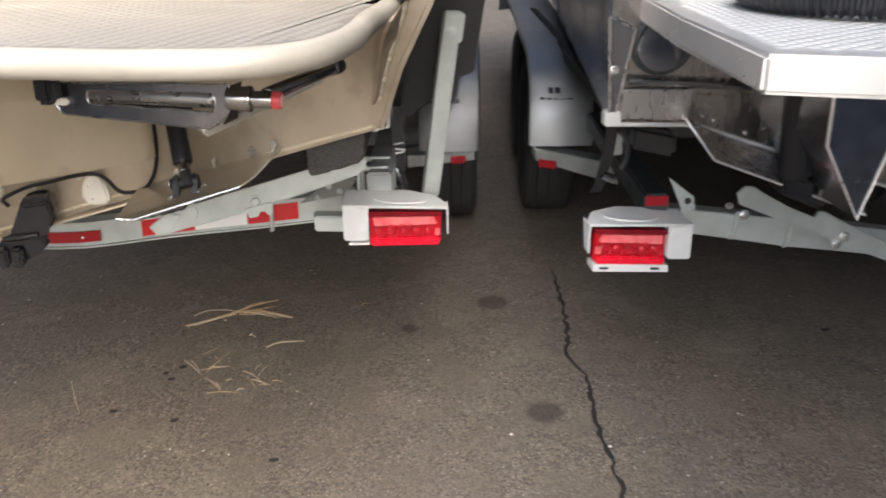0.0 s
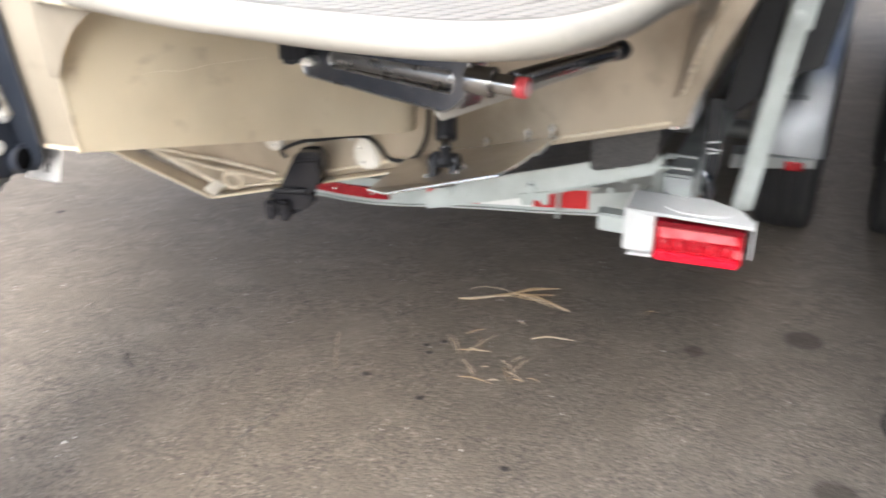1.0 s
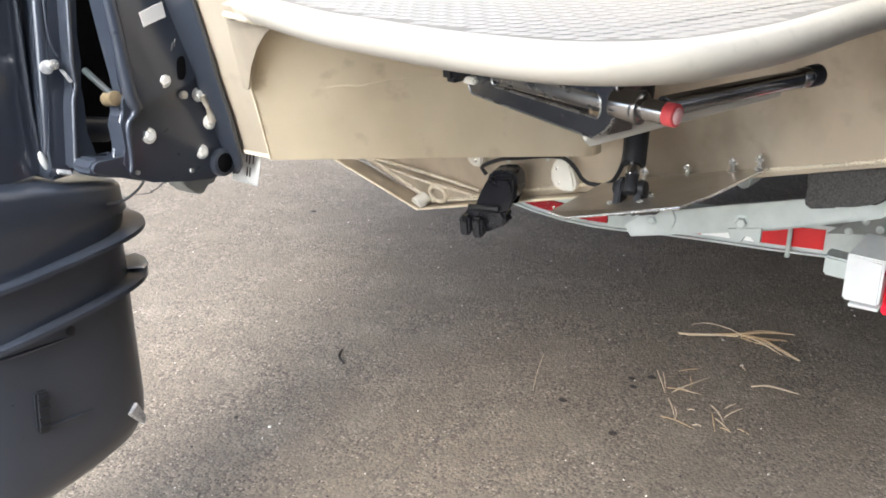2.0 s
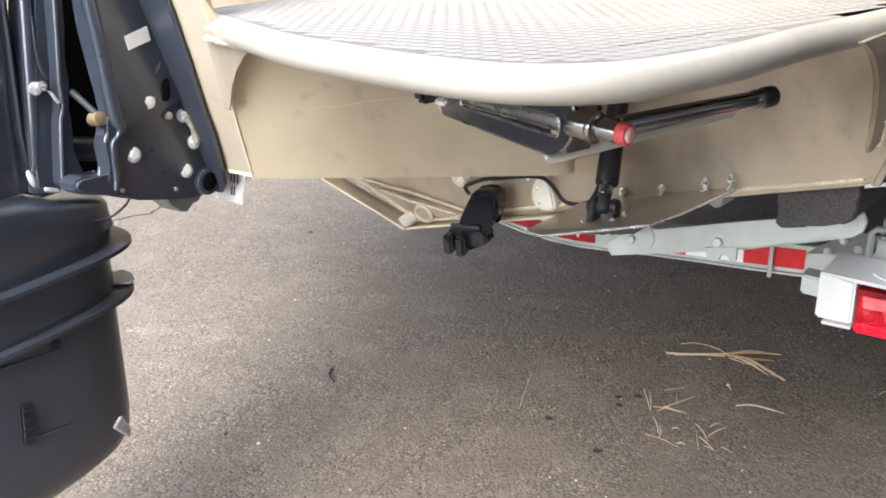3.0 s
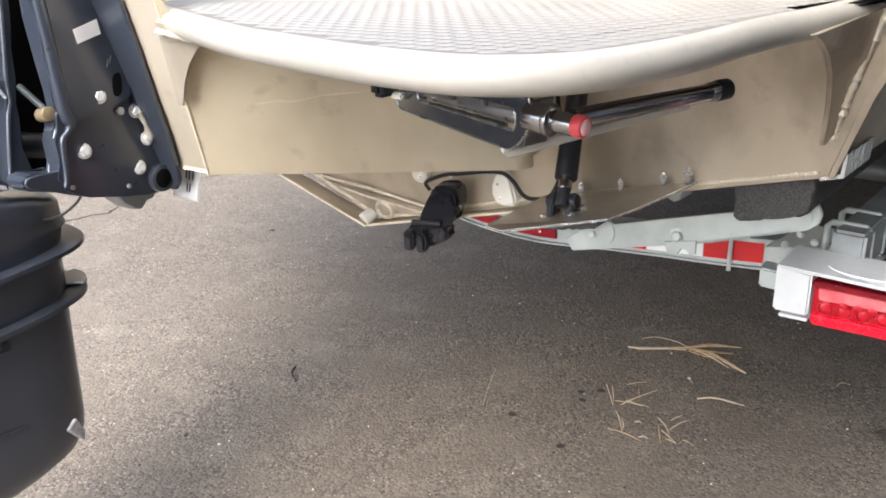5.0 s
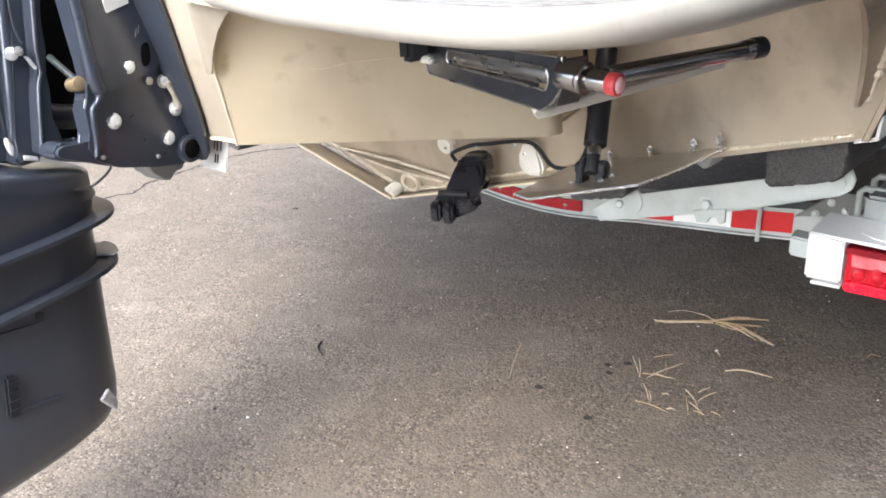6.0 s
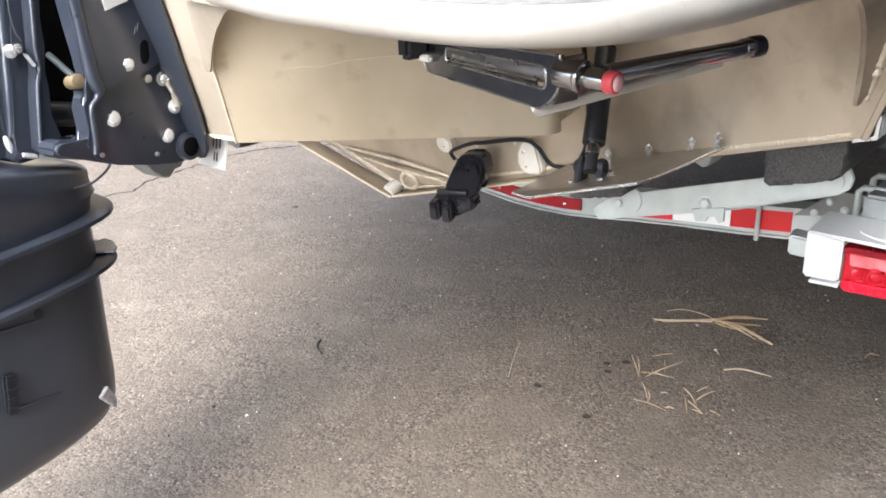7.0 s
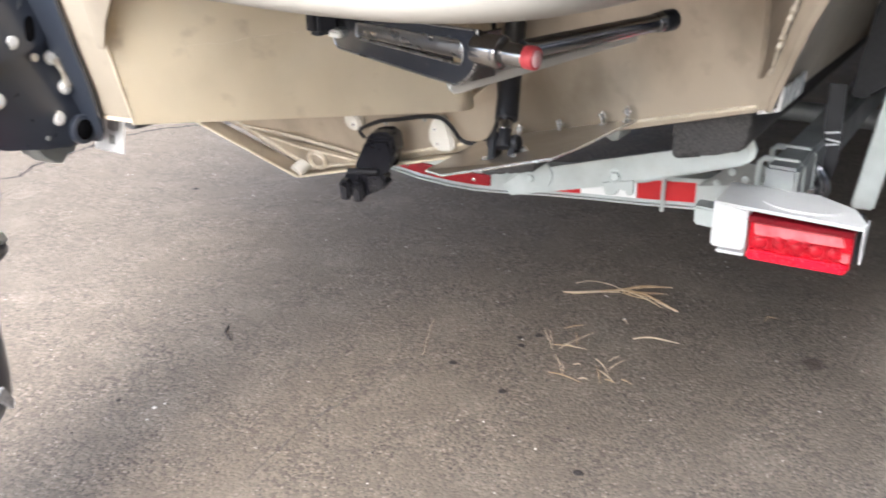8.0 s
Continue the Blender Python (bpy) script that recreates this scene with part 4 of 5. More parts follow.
part("lever_boss", bolt((XP + 0.001, 1.398, 0.880), (1, -0.1, 0.1), 0.0085, 0.008), M_BOLTW, motor)
part("lever", sweep([V(XP + 0.009, 1.383, 0.927), V(XP + 0.010, 1.392, 0.905), V(XP + 0.009, 1.398, 0.882)], [0.006, 0.004, 0.007], None, 10), M_ZINC, motor)
part("small_pin", rod((XP, 1.351, 0.934), (XP + 0.008, 1.350, 0.935), 0.0062), M_ZINC, motor)
for y, z in ((1.244, 0.838), (1.347, 0.812)):
    part("small_pin", rod((XP, y, z), (XP + 0.004, y, z), 0.0036), M_GALVD, motor)
# slot and bore: their inner shade is painted as flat black shapes
part("slot_hole", prism([py(1.348 + 0.0085 * math.cos(a) + 0.003 * math.sin(a), 0.977 + (0.018 if math.sin(a) > 0 else -0.018) * abs(math.sin(a)) ** 0.6, XP + 0.0075) for a in (k * math.pi / 8 for k in range(16))],
                        (0.0040, 0, 0)), M_HOLE_SHADE, motor, "slotted hole with its shade painted black")
part("tilt_bushing", rod((-0.875, 1.413, 0.808), (XP + 0.012, 1.411, 0.809), 0.0235), M_MOTOR, motor)
part("bushing_bore", rod((XP + 0.009, 1.411, 0.809), (XP + 0.0132, 1.411, 0.809), 0.0165), M_HOLE_SHADE, motor)
part("anode", prism([V(-0.862, 1.335, 0.796), V(-0.862, 1.425, 0.784), V(-0.862, 1.412, 0.768), V(-0.862, 1.396, 0.774), V(-0.862, 1.386, 0.757), V(-0.862, 1.368, 0.762), V(-0.862, 1.352, 0.778)], (-0.045, 0, 0), None, 0.003, 1), M_GALVD, motor, "corroded grey anode")
lab = prism([py(1.289, 1.047, XP + 0.0105), py(1.332, 1.056, XP + 0.0105), py(1.329, 1.078, XP + 0.0105), py(1.285, 1.068, XP + 0.0105)], (0.0012, 0, 0))
part("label", lab, M_LABEL, motor, "small white paper label")
for a, b in ((1.334, 1.018), (1.340, 1.022)):
    part("stamp_mark", brick_form((XP + 0.0095, a, b - 0.012), (0.0012, 0, 0), (0, 0.0014, 0.0), (0, 0.004, 0.012)), M_PRINTG, motor)
part("scrape", prism([V(-0.945, 1.180, 0.838), V(-0.945, 1.204, 0.829), V(-0.952, 1.206, 0.835), V(-0.952, 1.184, 0.843)], (0.004, 0.0, 0.003), None, 0.001, 1), M_SCRAPE, motor)
part("scrape", prism([V(-0.939, 1.212, 0.992), V(-0.939, 1.218, 0.990), V(-0.934, 1.226, 0.972), V(-0.934, 1.222, 0.970)], (0.006, 0.0, 0), None, 0.001, 1), M_SCRAPE, motor)
FLANGE = ((1.16, -0.765), (1.02, -0.780), (0.95, -0.790), (0.887, -0.796), (0.833, -0.806), (0.800, -0.813), (0.780, -0.832))


def on_pod(x, z, off=0.0):
    """A point on the sloping back of the pod."""
    return V(x, 1.424 - (z - 0.820) * 0.342 + off, z)


part("rear_flange", prism([on_pod(x, z, -0.001) for z, x in FLANGE] + [on_pod(-0.856, 0.780, -0.001), on_pod(-0.856, 1.16, -0.001)], (0, 0.007, 0.002), None, 0.0025, 2), M_MOTOR, motor, "dark flange bolted against the pod")
part("steering_boss", rod((-0.952, 1.208, 0.998), (-0.934, 1.205, 1.000), 0.0075), M_BOLT, motor)
part("boss_washer", rod((-0.948, 1.199, 0.996), (-0.941, 1.198, 0.997), 0.010), M_SCRAPE, motor)
part("hose", sweep(curve_through([(-0.90, 1.302, 0.812), (-0.90, 1.296, 0.798), (-0.90, 1.280, 0.788), (-0.91, 1.262, 0.777), (-0.95, 1.255, 0.765)], 6), 0.0024, None, 6), M_BLACK, motor)

tag = thing("registration_tag", (-0.84, 1.47, 0.80), "white plastic tag with black print behind the clamp bracket", "tag")
t0, tu, tv = V(-0.866, 1.470, 0.817), V(0.056, 0.004, -0.006), V(-0.016, 0.0, -0.062)
part("plate", brick_form(t0, tu, tv, (0.001, 0.003, 0), None, 0.001, 1), M_LABEL, tag)
for a, b, wdt, h in ((0.50, 0.06, 0.035, 0.30), (0.62, 0.05, 0.035, 0.34), (0.76, 0.06, 0.03, 0.30), (0.56, 0.50, 0.04, 0.26), (0.66, 0.50, 0.04, 0.26)):
    part("print_bar", brick_form(t0 + tu * a + tv * b + V(0, -0.0012, 0), tu * wdt, tv * h, (0.0, 0.001, 0)), M_PRINT, tag)
part("red_strip", brick_form(t0 + tu * 0.35 + tv * 0.01 + V(0, -0.0012, 0), tu * 0.15, tv * 0.04, (0.0, 0.001, 0)), M_TAPE_R, tag)

# ---- trailer under the tan boat ----
trailer = thing("boat_trailer", (0.2, 2.6, 0.0), "galvanised boat trailer with carpeted bunks and reflective tape", "trailer", "boat trailers")
CM = [(-1.05, 0.366), (-0.947, 0.347), (-0.842, 0.335), (-0.742, 0.331), (-0.647, 0.334), (-0.556, 0.344), (-0.436, 0.361), (-0.308, 0.375), (-0.16, 0.389), (-0.013, 0.406), (0.12, 0.421)]
H_CM = 0.070


def cmz(x):
    xs = [p[0] for p in CM]
    return float(np.interp(x, xs, [p[1] for p in CM]))


def cmy(x):
    """The crossmember runs square to the boat's line."""
    return 2.473 - 0.167 * (x + 0.037)


def strip_on_cm(x0, x1, lo, hi, off, th, bm=None, steps=6):
    """A band on the crossmember's rear face that follows its bend."""
    xs = [x0 + (x1 - x0) * k / steps for k in range(steps + 1)]
    pts = [V(x, cmy(x) - off, cmz(x) + lo) for x in xs] + [V(x, cmy(x) - off, cmz(x) + hi) for x in xs[::-1]]
    return prism(pts, (0, -th, 0), bm)


part("crossmember", prism([V(x, cmy(x), z) for x, z in CM] + [V(x, cmy(x), z + H_CM) for x, z in CM[::-1]], (0.01, 0.06, 0), None, 0.004, 2), M_GALV, trailer, "bent galvanised crossmember")
part("crossmember_flange", prism([V(x, cmy(x) - 0.002, z - 0.003) for x, z in CM] + [V(x, cmy(x) - 0.002, z + 0.001) for x, z in CM[::-1]], (0, -0.012, 0)), M_GALV, trailer)
part("reflective_tape", strip_on_cm(-0.183, -0.037, 0.010, 0.060, 0.0005, 0.0015), M_TAPE_R, trailer, "red reflective tape")
part("reflective_tape", strip_on_cm(-0.334, -0.184, 0.009, 0.058, 0.0005, 0.0015), M_TAPE_W, trailer, "white reflective tape")
part("reflective_tape", strip_on_cm(-0.486, -0.335, 0.008, 0.056, 0.0005, 0.0015), M_TAPE_R, trailer, "red reflective tape")
bm = strip_on_cm(-0.945, -0.604, 0.013, 0.045, 0.0005, 0.010)
bar = part("reflector", bm, M_REFL, trailer, "long red plastic reflector")
for x in (-0.88, -0.775, -0.655):
    part("rivet", rod((x, cmy(x) - 0.009, cmz(x) + 0.029), (x, cmy(x) - 0.014, cmz(x) + 0.029), 0.0045, None, None, 10), M_BOLT, bar)
part("strap_clip", sweep([V(-0.114, 2.476, cmz(-0.114) + 0.074), V(-0.114, 2.472, cmz(-0.114) + 0.03), V(-0.114, 2.472, cmz(-0.114) - 0.012), V(-0.118, 2.486, cmz(-0.114) - 0.016)], 0.0055, None, 8), M_GALV, trailer)

# bunk bracket
br = [(-0.386, 0.545), (-0.369, 0.521), (-0.203, 0.568), (-0.067, 0.607), (0.108, 0.670), (0.124, 0.684), (0.128, 0.703), (0.120, 0.720), (0.100, 0.722), (-0.019, 0.679), (-0.159, 0.637), (-0.290, 0.596), (-0.350, 0.574)]


def at_br(x, z, off=0.0):
    """A point on the face of the bracket, off metres aft of it."""
    return V(x, 2.052 - 0.167 * (x + 0.134) - off, z)


def disc(x, z, rx, rz, off):
    return [at_br(x + rx * math.cos(a), z + rz * math.sin(a), off) for a in (k * math.pi / 8 for k in range(16))]


part("bunk_bracket", prism([at_br(*p) for p in br], (0.0013, 0.008, 0), None, 0.002, 1), M_GALV, trailer, "pale galvanised bunk bracket arm")
part("bracket_lip", prism([at_br(-0.367, 0.522), at_br(-0.067, 0.6075), at_br(0.106, 0.670), at_br(0.106, 0.675), at_br(-0.067, 0.6125), at_br(-0.367, 0.527)], (0.008, 0.05, 0)), M_GALV, trailer)
part("bracket_ear", prism(disc(-0.300, 0.582, 0.034, 0.034, 0.004), (0.001, 0.006, 0), None, 0.0028, 2), M_GALV, trailer)
part("bracket_ear", prism(disc(0.078, 0.694, 0.038, 0.028, 0.003), (0.001, 0.006, 0), None, 0.0028, 2), M_GALV, trailer)
part("bolt", bolt(at_br(-0.134, 0.608, 0.001), (0.1, -1, 0.1), 0.0105, 0.012), M_GALV, trailer)
part("bolt", bolt(at_br(-0.319, 0.573, 0.005), (0.1, -1, 0.1), 0.0085, 0.010), M_GALV, trailer)
tab_pts = [(-0.160, 0.590), (-0.094, 0.606), (-0.094, 0.578), (-0.104, 0.572), (-0.112, 0.584), (-0.124, 0.584), (-0.130, 0.570), (-0.150, 0.566)]
part("pivot_tab", prism([at_br(*p, 0.003) for p in tab_pts], (0.001, 0.006, 0), None, 0.001, 1), M_GALV, trailer)


def bunk(x0, x1, y, ztop0, ztop1, h, seed=1):
    """A board wrapped in worn carpet that carries the hull: its aft end is lumpy and frayed."""
    rnd = random.Random(seed)
    cor = [V(x0, y, ztop0 - h), V(x1, y, ztop1 - h), V(x1 + 0.004, y, ztop1), V(x0 - 0.002, y, ztop0)]
    mid = sum(cor, V(0, 0, 0)) / 4
    base = []
    for k in range(4):
        a, b = cor[k], cor[(k + 1) % 4]
        for q in range(14):
            p = a.lerp(b, q / 14)
            edge = min(q, 14 - q) / 14
            base.append(mid + (p - mid) * (1 - 0.10 * max(0.0, 1 - edge * 9)))
    rings = []
    for d, grow, rough in ((0.012, 0.80, 0.001), (0.009, 0.95, 0.0022), (0.014, 0.985, 0.0022), (0.026, 0.99, 0.002), (0.050, 0.985, 0.002), (0.09, 0.985, 0.002), (2.6, 0.985, 0.0)):
        rings.append([mid + (p - mid) * grow + AXIS * d + V(rnd.uniform(-1, 1), rnd.uniform(-1, 1), rnd.uniform(-1, 1)) * rough for p in base])
    return loft(rings)


part("bunk", bunk(-0.010, 0.116, 1.925, 0.786, 0.818, 0.096, 3), M_CARP, trailer, "frayed grey carpeted bunk board")
part("bunk", bunk(-0.410, -0.285, 2.005, 0.668, 0.690, 0.082, 4), M_CARP, trailer, "frayed grey carpeted bunk board")
part("bunk", bunk(-1.45, -1.34, 2.02, 0.690, 0.660, 0.080, 5), M_CARP, trailer)
part("hull_chock", prism([V(-0.150, 1.935, 0.735), V(-0.092, 1.925, 0.752), V(-0.100, 1.925, 0.722), V(-0.112, 1.927, 0.716)], (0.008, 0.05, 0), None, 0.002, 1), M_GALVD, trailer, "small steel chock under the hull")
# frame rails
rail0 = V(0.135, 2.14, 0.555)
part("frame_rail", brick_form(rail0, ACROSS * 0.062, (0, 0, 0.080), AXIS * 4.2, None, 0.006, 2), M_GALVD, trailer, "grey steel frame rail")
part("frame_rail", brick_form(V(-1.95, 2.14, 0.555), ACROSS * 0.076, (0, 0, 0.085), AXIS * 4.2, None, 0.006, 2), M_GALVD, trailer)
for k in (0.05, 0.14):
    o = rail0 + AXIS * k + V(-0.010, 0, -0.010)
    line = [o + V(-0.012, 0, 0.0), o + V(-0.012, 0, 0.080), o + V(-0.004, 0, 0.088), o + ACROSS * 0.058 + V(0, 0, 0.088), o + ACROSS * 0.068 + V(0, 0, 0.080), o + ACROSS * 0.070 + V(0, 0, -0.005)]
    part("u_bolt", sweep(line, 0.0065, None, 10), M_GALV, trailer, "bright U-bolt over the rail")
    part("nut", bolt(o + ACROSS * 0.070 + V(0, 0, 0.012), (0, 0, -1), 0.011, 0.012), M_BOLT, trailer)
part("stub_tube", brick_form(V(0.003, 2.20, 0.468), (0.10, -0.005, -0.006), (0, 0.05, 0), (0, 0, 0.042), None, 0.004, 2), M_GALV, trailer, "square tube stub")
part("gusset_plate", prism([V(-0.03, 2.432, 0.47), V(0.10, 2.40, 0.50), V(0.13, 2.36, 0.56), V(0.06, 2.39, 0.555)], (0, 0.006, 0), None, 0.001, 1), M_GALVD, trailer)
for x, z in ((0.02, 0.50), (0.05, 0.53), (0.08, 0.515)):
    part("bolt", bolt((x, 2.385, z), (0, -1, 0.2), 0.006, 0.008), M_GALV, trailer)
# guide post
pb, pt = V(0.298, 2.285, 0.515), V(0.352, 2.235, 1.005)
part("guide_post", prism([pb, pb + V(0.043, 0, 0), pb + V(0.043, 0.043, 0), pb + V(0, 0.043, 0)], pt - pb, None, 0.004, 2), M_GALV, trailer, "leaning galvanised guide post")
part("post_bracket", brick_form(pt + V(-0.008, -0.005, -0.075), (0.049, 0, 0), (0, 0.050, 0), (0.008, -0.007, 0.072), None, 0.004, 2), M_GALV, trailer)
part("bolt", bolt(pt + V(0.012, -0.010, -0.045), (0, -1, 0.1), 0.009, 0.010), M_GALV, trailer)
part("guide_board", prism([V(x, 2.46, z) for x, z in ((0.262, 0.70), (0.300, 0.70), (0.420, 0.806), (0.470, 0.812), (0.505, 1.036), (0.55, 1.35), (0.340, 1.35))], AXIS * 0.9, None, 0.006, 2), M_RUB, trailer, "dark carpeted guide board beside the hull")
# tie-down strap with a printed tail
strap = thing("tie_down_strap", (0.24, 2.3, 0.5), "black webbing tie-down strap hanging by the hull corner", "strap", "tie-down straps")
part("webbing", prism([V(0.222, 2.36, 0.75), V(0.255, 2.36, 0.75), V(0.262, 2.35, 0.60), V(0.244, 2.34, 0.50), V(0.216, 2.34, 0.50), V(0.226, 2.35, 0.60)], (0.0, 0.004, 0)), M_BLACK, strap)
for k in range(3):
    part("print_bar", brick_form((0.228 + 0.004 * (k == 1), 2.347, 0.622 + 0.013 * k), (0.028, 0, 0.004 - 0.008 * (k == 1)), (0, 0.003, 0), (0, 0, 0.0035)), M_LABEL, strap)
part("buckle", sweep(curve_through([V(0.218, 2.28, 0.60), V(0.236, 2.27, 0.585), V(0.246, 2.27, 0.555), V(0.236, 2.27, 0.53), V(0.216, 2.28, 0.535)], 4), 0.010, None, 10), M_STEEL, strap)

# ---- tail lights ----


def tail_light(o, u, n, mirror, label, lip, size=1.0):
    """Guard box with a red lens; o: the lens's upper corner by the plain cover or the tab, u: along the lens, n: into the box."""
    u, n = u.normalized() * size, n.normalized() * size
    dn = V(0, 0, -size)
    up = -dn
    light = thing("tail_light", o + n * 0.06 + dn * 0.1, label, "tail light", "trailer tail lights")
    W, Hh, D = 0.190, 0.086, 0.125
    # m runs from the plain cover towards the tab
    c0 = o if not mirror else o + u * W
    m = u if not mirror else -u
    cover = c0 - m * 0.062
    part("cover", prism([cover + up * 0.020 - n * 0.004, c0 + up * 0.014 - n * 0.004, c0 + dn * 0.070 - n * 0.004, cover + dn * 0.070 - n * 0.004], n * D, None, 0.004, 2), M_WHITE, light, "plain off-white steel cover")
    top = [cover + up * 0.020 - n * 0.006, c0 + m * 0.202 + up * 0.014 - n * 0.006, c0 + m * 0.206 + up * 0.014 + n * 0.02, c0 + m * 0.175 + up * 0.016 + n * 0.085, c0 + m * 0.10 + up * 0.018 + n * 0.125,
           cover + up * 0.020 + n * 0.115]
    part("top_plate", prism([p for p in top], dn * 0.006, None, 0.0025, 2), M_WHITE, light, "off-white steel top with a pressed oval")
    cc = c0 + m * 0.085 + up * 0.0165 + n * 0.045
    ring = [cc + m * 0.072 * math.cos(a) + n * 0.032 * math.sin(a) for a in (2 * math.pi * k / 28 for k in range(28))]
    part("pressed_oval", prism(ring, up * 0.0036, None, 0.0025, 3), M_WHITE, light)
    part("side_tab", prism([c0 + m * 0.201 + up * 0.012 - n * 0.006, c0 + m * 0.201 + dn * 0.056 - n * 0.006, c0 + m * 0.201 + dn * 0.056 + n * 0.03, c0 + m * 0.201 + up * 0.012 + n * 0.05], m * 0.004, None, 0.001, 1), M_WHITE, light)
    part("back_box", brick_form(c0 + dn * 0.078 + n * 0.045, m * 0.19, n * 0.055, up * 0.082), M_MOTOR_SHADE, light, "dark housing behind the lens")
    part("lens_rim", brick_form(c0 + m * 0.000 + dn * 0.012 + n * 0.002, m * (W - 0.002), n * 0.03, up * 0.012, None, 0.002, 1), M_LENSD, light, "dark upper edge of the lens")
    lens = part("lens", brick_form(c0 + m * 0.002 + dn * (Hh - 0.002) + n * 0.012, m * (W - 0.006), n * 0.034, up * (Hh - 0.012), None, 0.004, 3), M_LENSM, light, "glossy red lens with a row of lamps")
    part("brow", prism([c0 + m * 0.010 + dn * 0.014 + n * 0.010, c0 + m * 0.166 + dn * 0.014 + n * 0.010, c0 + m * 0.176 + dn * 0.032 + n * 0.001, c0 + m * 0.014 + dn * 0.035 + n * 0.001], n * 0.010, None, 0.002, 2), M_BROW, lens, "pale upper lens band")
    part("side_window", brick_form(c0 + m * 0.170 + dn * 0.062 + n * 0.002, m * 0.014, n * 0.010, up * 0.018, None, 0.002, 2), M_BROW, lens)
    part("lower_ledge", brick_form(c0 + m * 0.004 + dn * Hh + n * 0.000, m * (W - 0.012), n * 0.016, up * 0.020, None, 0.004, 3), M_LENSB, lens)
    for k in range(5):
        p = c0 + m * (0.026 + 0.0330 * k) + dn * 0.052 + n * 0.009
        ring = [p + m * 0.0138 * math.cos(a) + up * 0.0130 * math.sin(a) for a in (2 * math.pi * q / 20 for q in range(20))]
        cup = part("led", sweep(ring, 0.0009, None, 6, closed=True), M_LED, lens)
        part("led_dome", ellipsoid(p + n * 0.003, (m * 0.0112, n * 0.0038, up * 0.0104), None, 14, 8), M_LED, cup)
    for k in range(3):
        p = c0 + m * (0.058 + 0.0240 * k) + dn * 0.036 + n * 0.000
        part("led_dome", ellipsoid(p, (m * 0.009, n * 0.003, up * 0.006), None, 12, 8), M_LED, lens)
    if lip:
        pl = part("lower_plate", brick_form(c0 + m * -0.006 + dn * 0.104 - n * 0.002, m * 0.196, n * 0.05, up * 0.018, None, 0.002, 1), M_WHITE, light, "white steel lower plate with slots")
        # slots: their inner shade is painted as black bars
        for s in (0.018, 0.150):
            part("slot", brick_form(c0 + m * s + dn * 0.098 - n * 0.0035, m * 0.024, n * 0.003, up * 0.007, None, 0.002, 2), M_PRINT, pl)
    else:
        part("lower_lip", brick_form(cover + m * 0.012 + dn * 0.081 - n * 0.002, m * 0.05, n * 0.05, up * 0.006, None, 0.001, 1), M_WHITE, light)
    return light


tail_light(V(0.126, 2.012, 0.576), V(0.98, 0.20, -0.122), V(0.12, 0.99, 0.0), False, "white boxed tail light with glossy red lens beside guide post", False)
tail_light(V(0.667, 1.955, 0.517), V(0.98, 0.08, -0.115), V(0.05, 1.0, 0.0), True, "white boxed tail light with red lens and slotted lower plate", True, 1.06)


# ---- fenders and wheels ----
FAX = V(0.20, 0.98, 0.0)
def fender(base, width, parent):
    """A long pressed fender: steep at its aft end, flat on top, with a rolled outer lip."""
    prof = [(0.0, 0.44), (0.008, 0.52), (0.03, 0.60), (0.075, 0.665), (0.15, 0.71), (0.26, 0.735), (0.45, 0.745), (3.40, 0.745), (3.60, 0.72), (3.75, 0.65), (3.82, 0.5)]
    bm = bmesh.new()
    rows = []
    for s, z in prof:
        o = V(*base, 0) + FAX * s
        lift = [(0.0, -0.020), (0.004, -0.004), (0.016, 0.0), (width * 0.5, 0.004), (width - 0.016, 0.0), (width - 0.004, -0.004), (width, -0.020)]
        tilt = V(0, 0, 1) if s > 0.1 else (V(0, 0, 1) * (s / 0.1) - FAX * (1 - s / 0.1))
        rows.append([bm.verts.new(o + ACROSS * a + V(0, 0, z) + tilt * h) for a, h in lift])
    for a, c in zip(rows, rows[1:]):
        for k in range(len(a) - 1):
            bm.faces.new((a[k], a[k + 1], c[k + 1], c[k]))
    bmesh.ops.solidify(bm, geom=list(bm.faces), thickness=0.003)
    return part("fender", bm, M_FEND, parent, "satin galvanised trailer fender")


def wheel(centre, parent):
    """A trailer tyre with tread grooves, on a steel rim."""
    c = V(*centre)
    prof = [(-0.075, 0.19), (-0.098, 0.235), (-0.102, 0.28), (-0.092, 0.315), (-0.080, 0.327), (-0.052, 0.332), (-0.049, 0.324), (-0.043, 0.324), (-0.040, 0.333), (-0.004, 0.334), (-0.002, 0.326)]
    prof += [(-a, r) for a, r in prof[::-1]]
    bm = bmesh.new()
    n = 56
    rings = []
    for k in range(n):
        t = 2 * math.pi * k / n
        d = FAX * math.cos(t) + V(0, 0, math.sin(t))
        rings.append([bm.verts.new(c + ACROSS * a + d * (r - (0.004 if k % 2 and r > 0.329 else 0))) for a, r in prof])
    for k in range(n):
        a, b = rings[k], rings[(k + 1) % n]
        for q in range(len(prof) - 1):
            bm.faces.new((a[q], a[q + 1], b[q + 1], b[q]))
    tyre = part("wheel", bm, M_RUB, parent, "black rubber trailer tyre")
    bm = rod(c - ACROSS * 0.07, c + ACROSS * 0.07, 0.192, None, None, 28, 0.02)
    part("rim", bm, M_GALVD, tyre, "grey steel rim")
    return tyre


M_FEND = surf("fender_steel", (0.52, 0.535, 0.55), (0.44, 0.455, 0.475), 0.40, 0.75, 3, 60, 0.02, 0.10, spots=0.2, spot_col=(0.36, 0.37, 0.38))


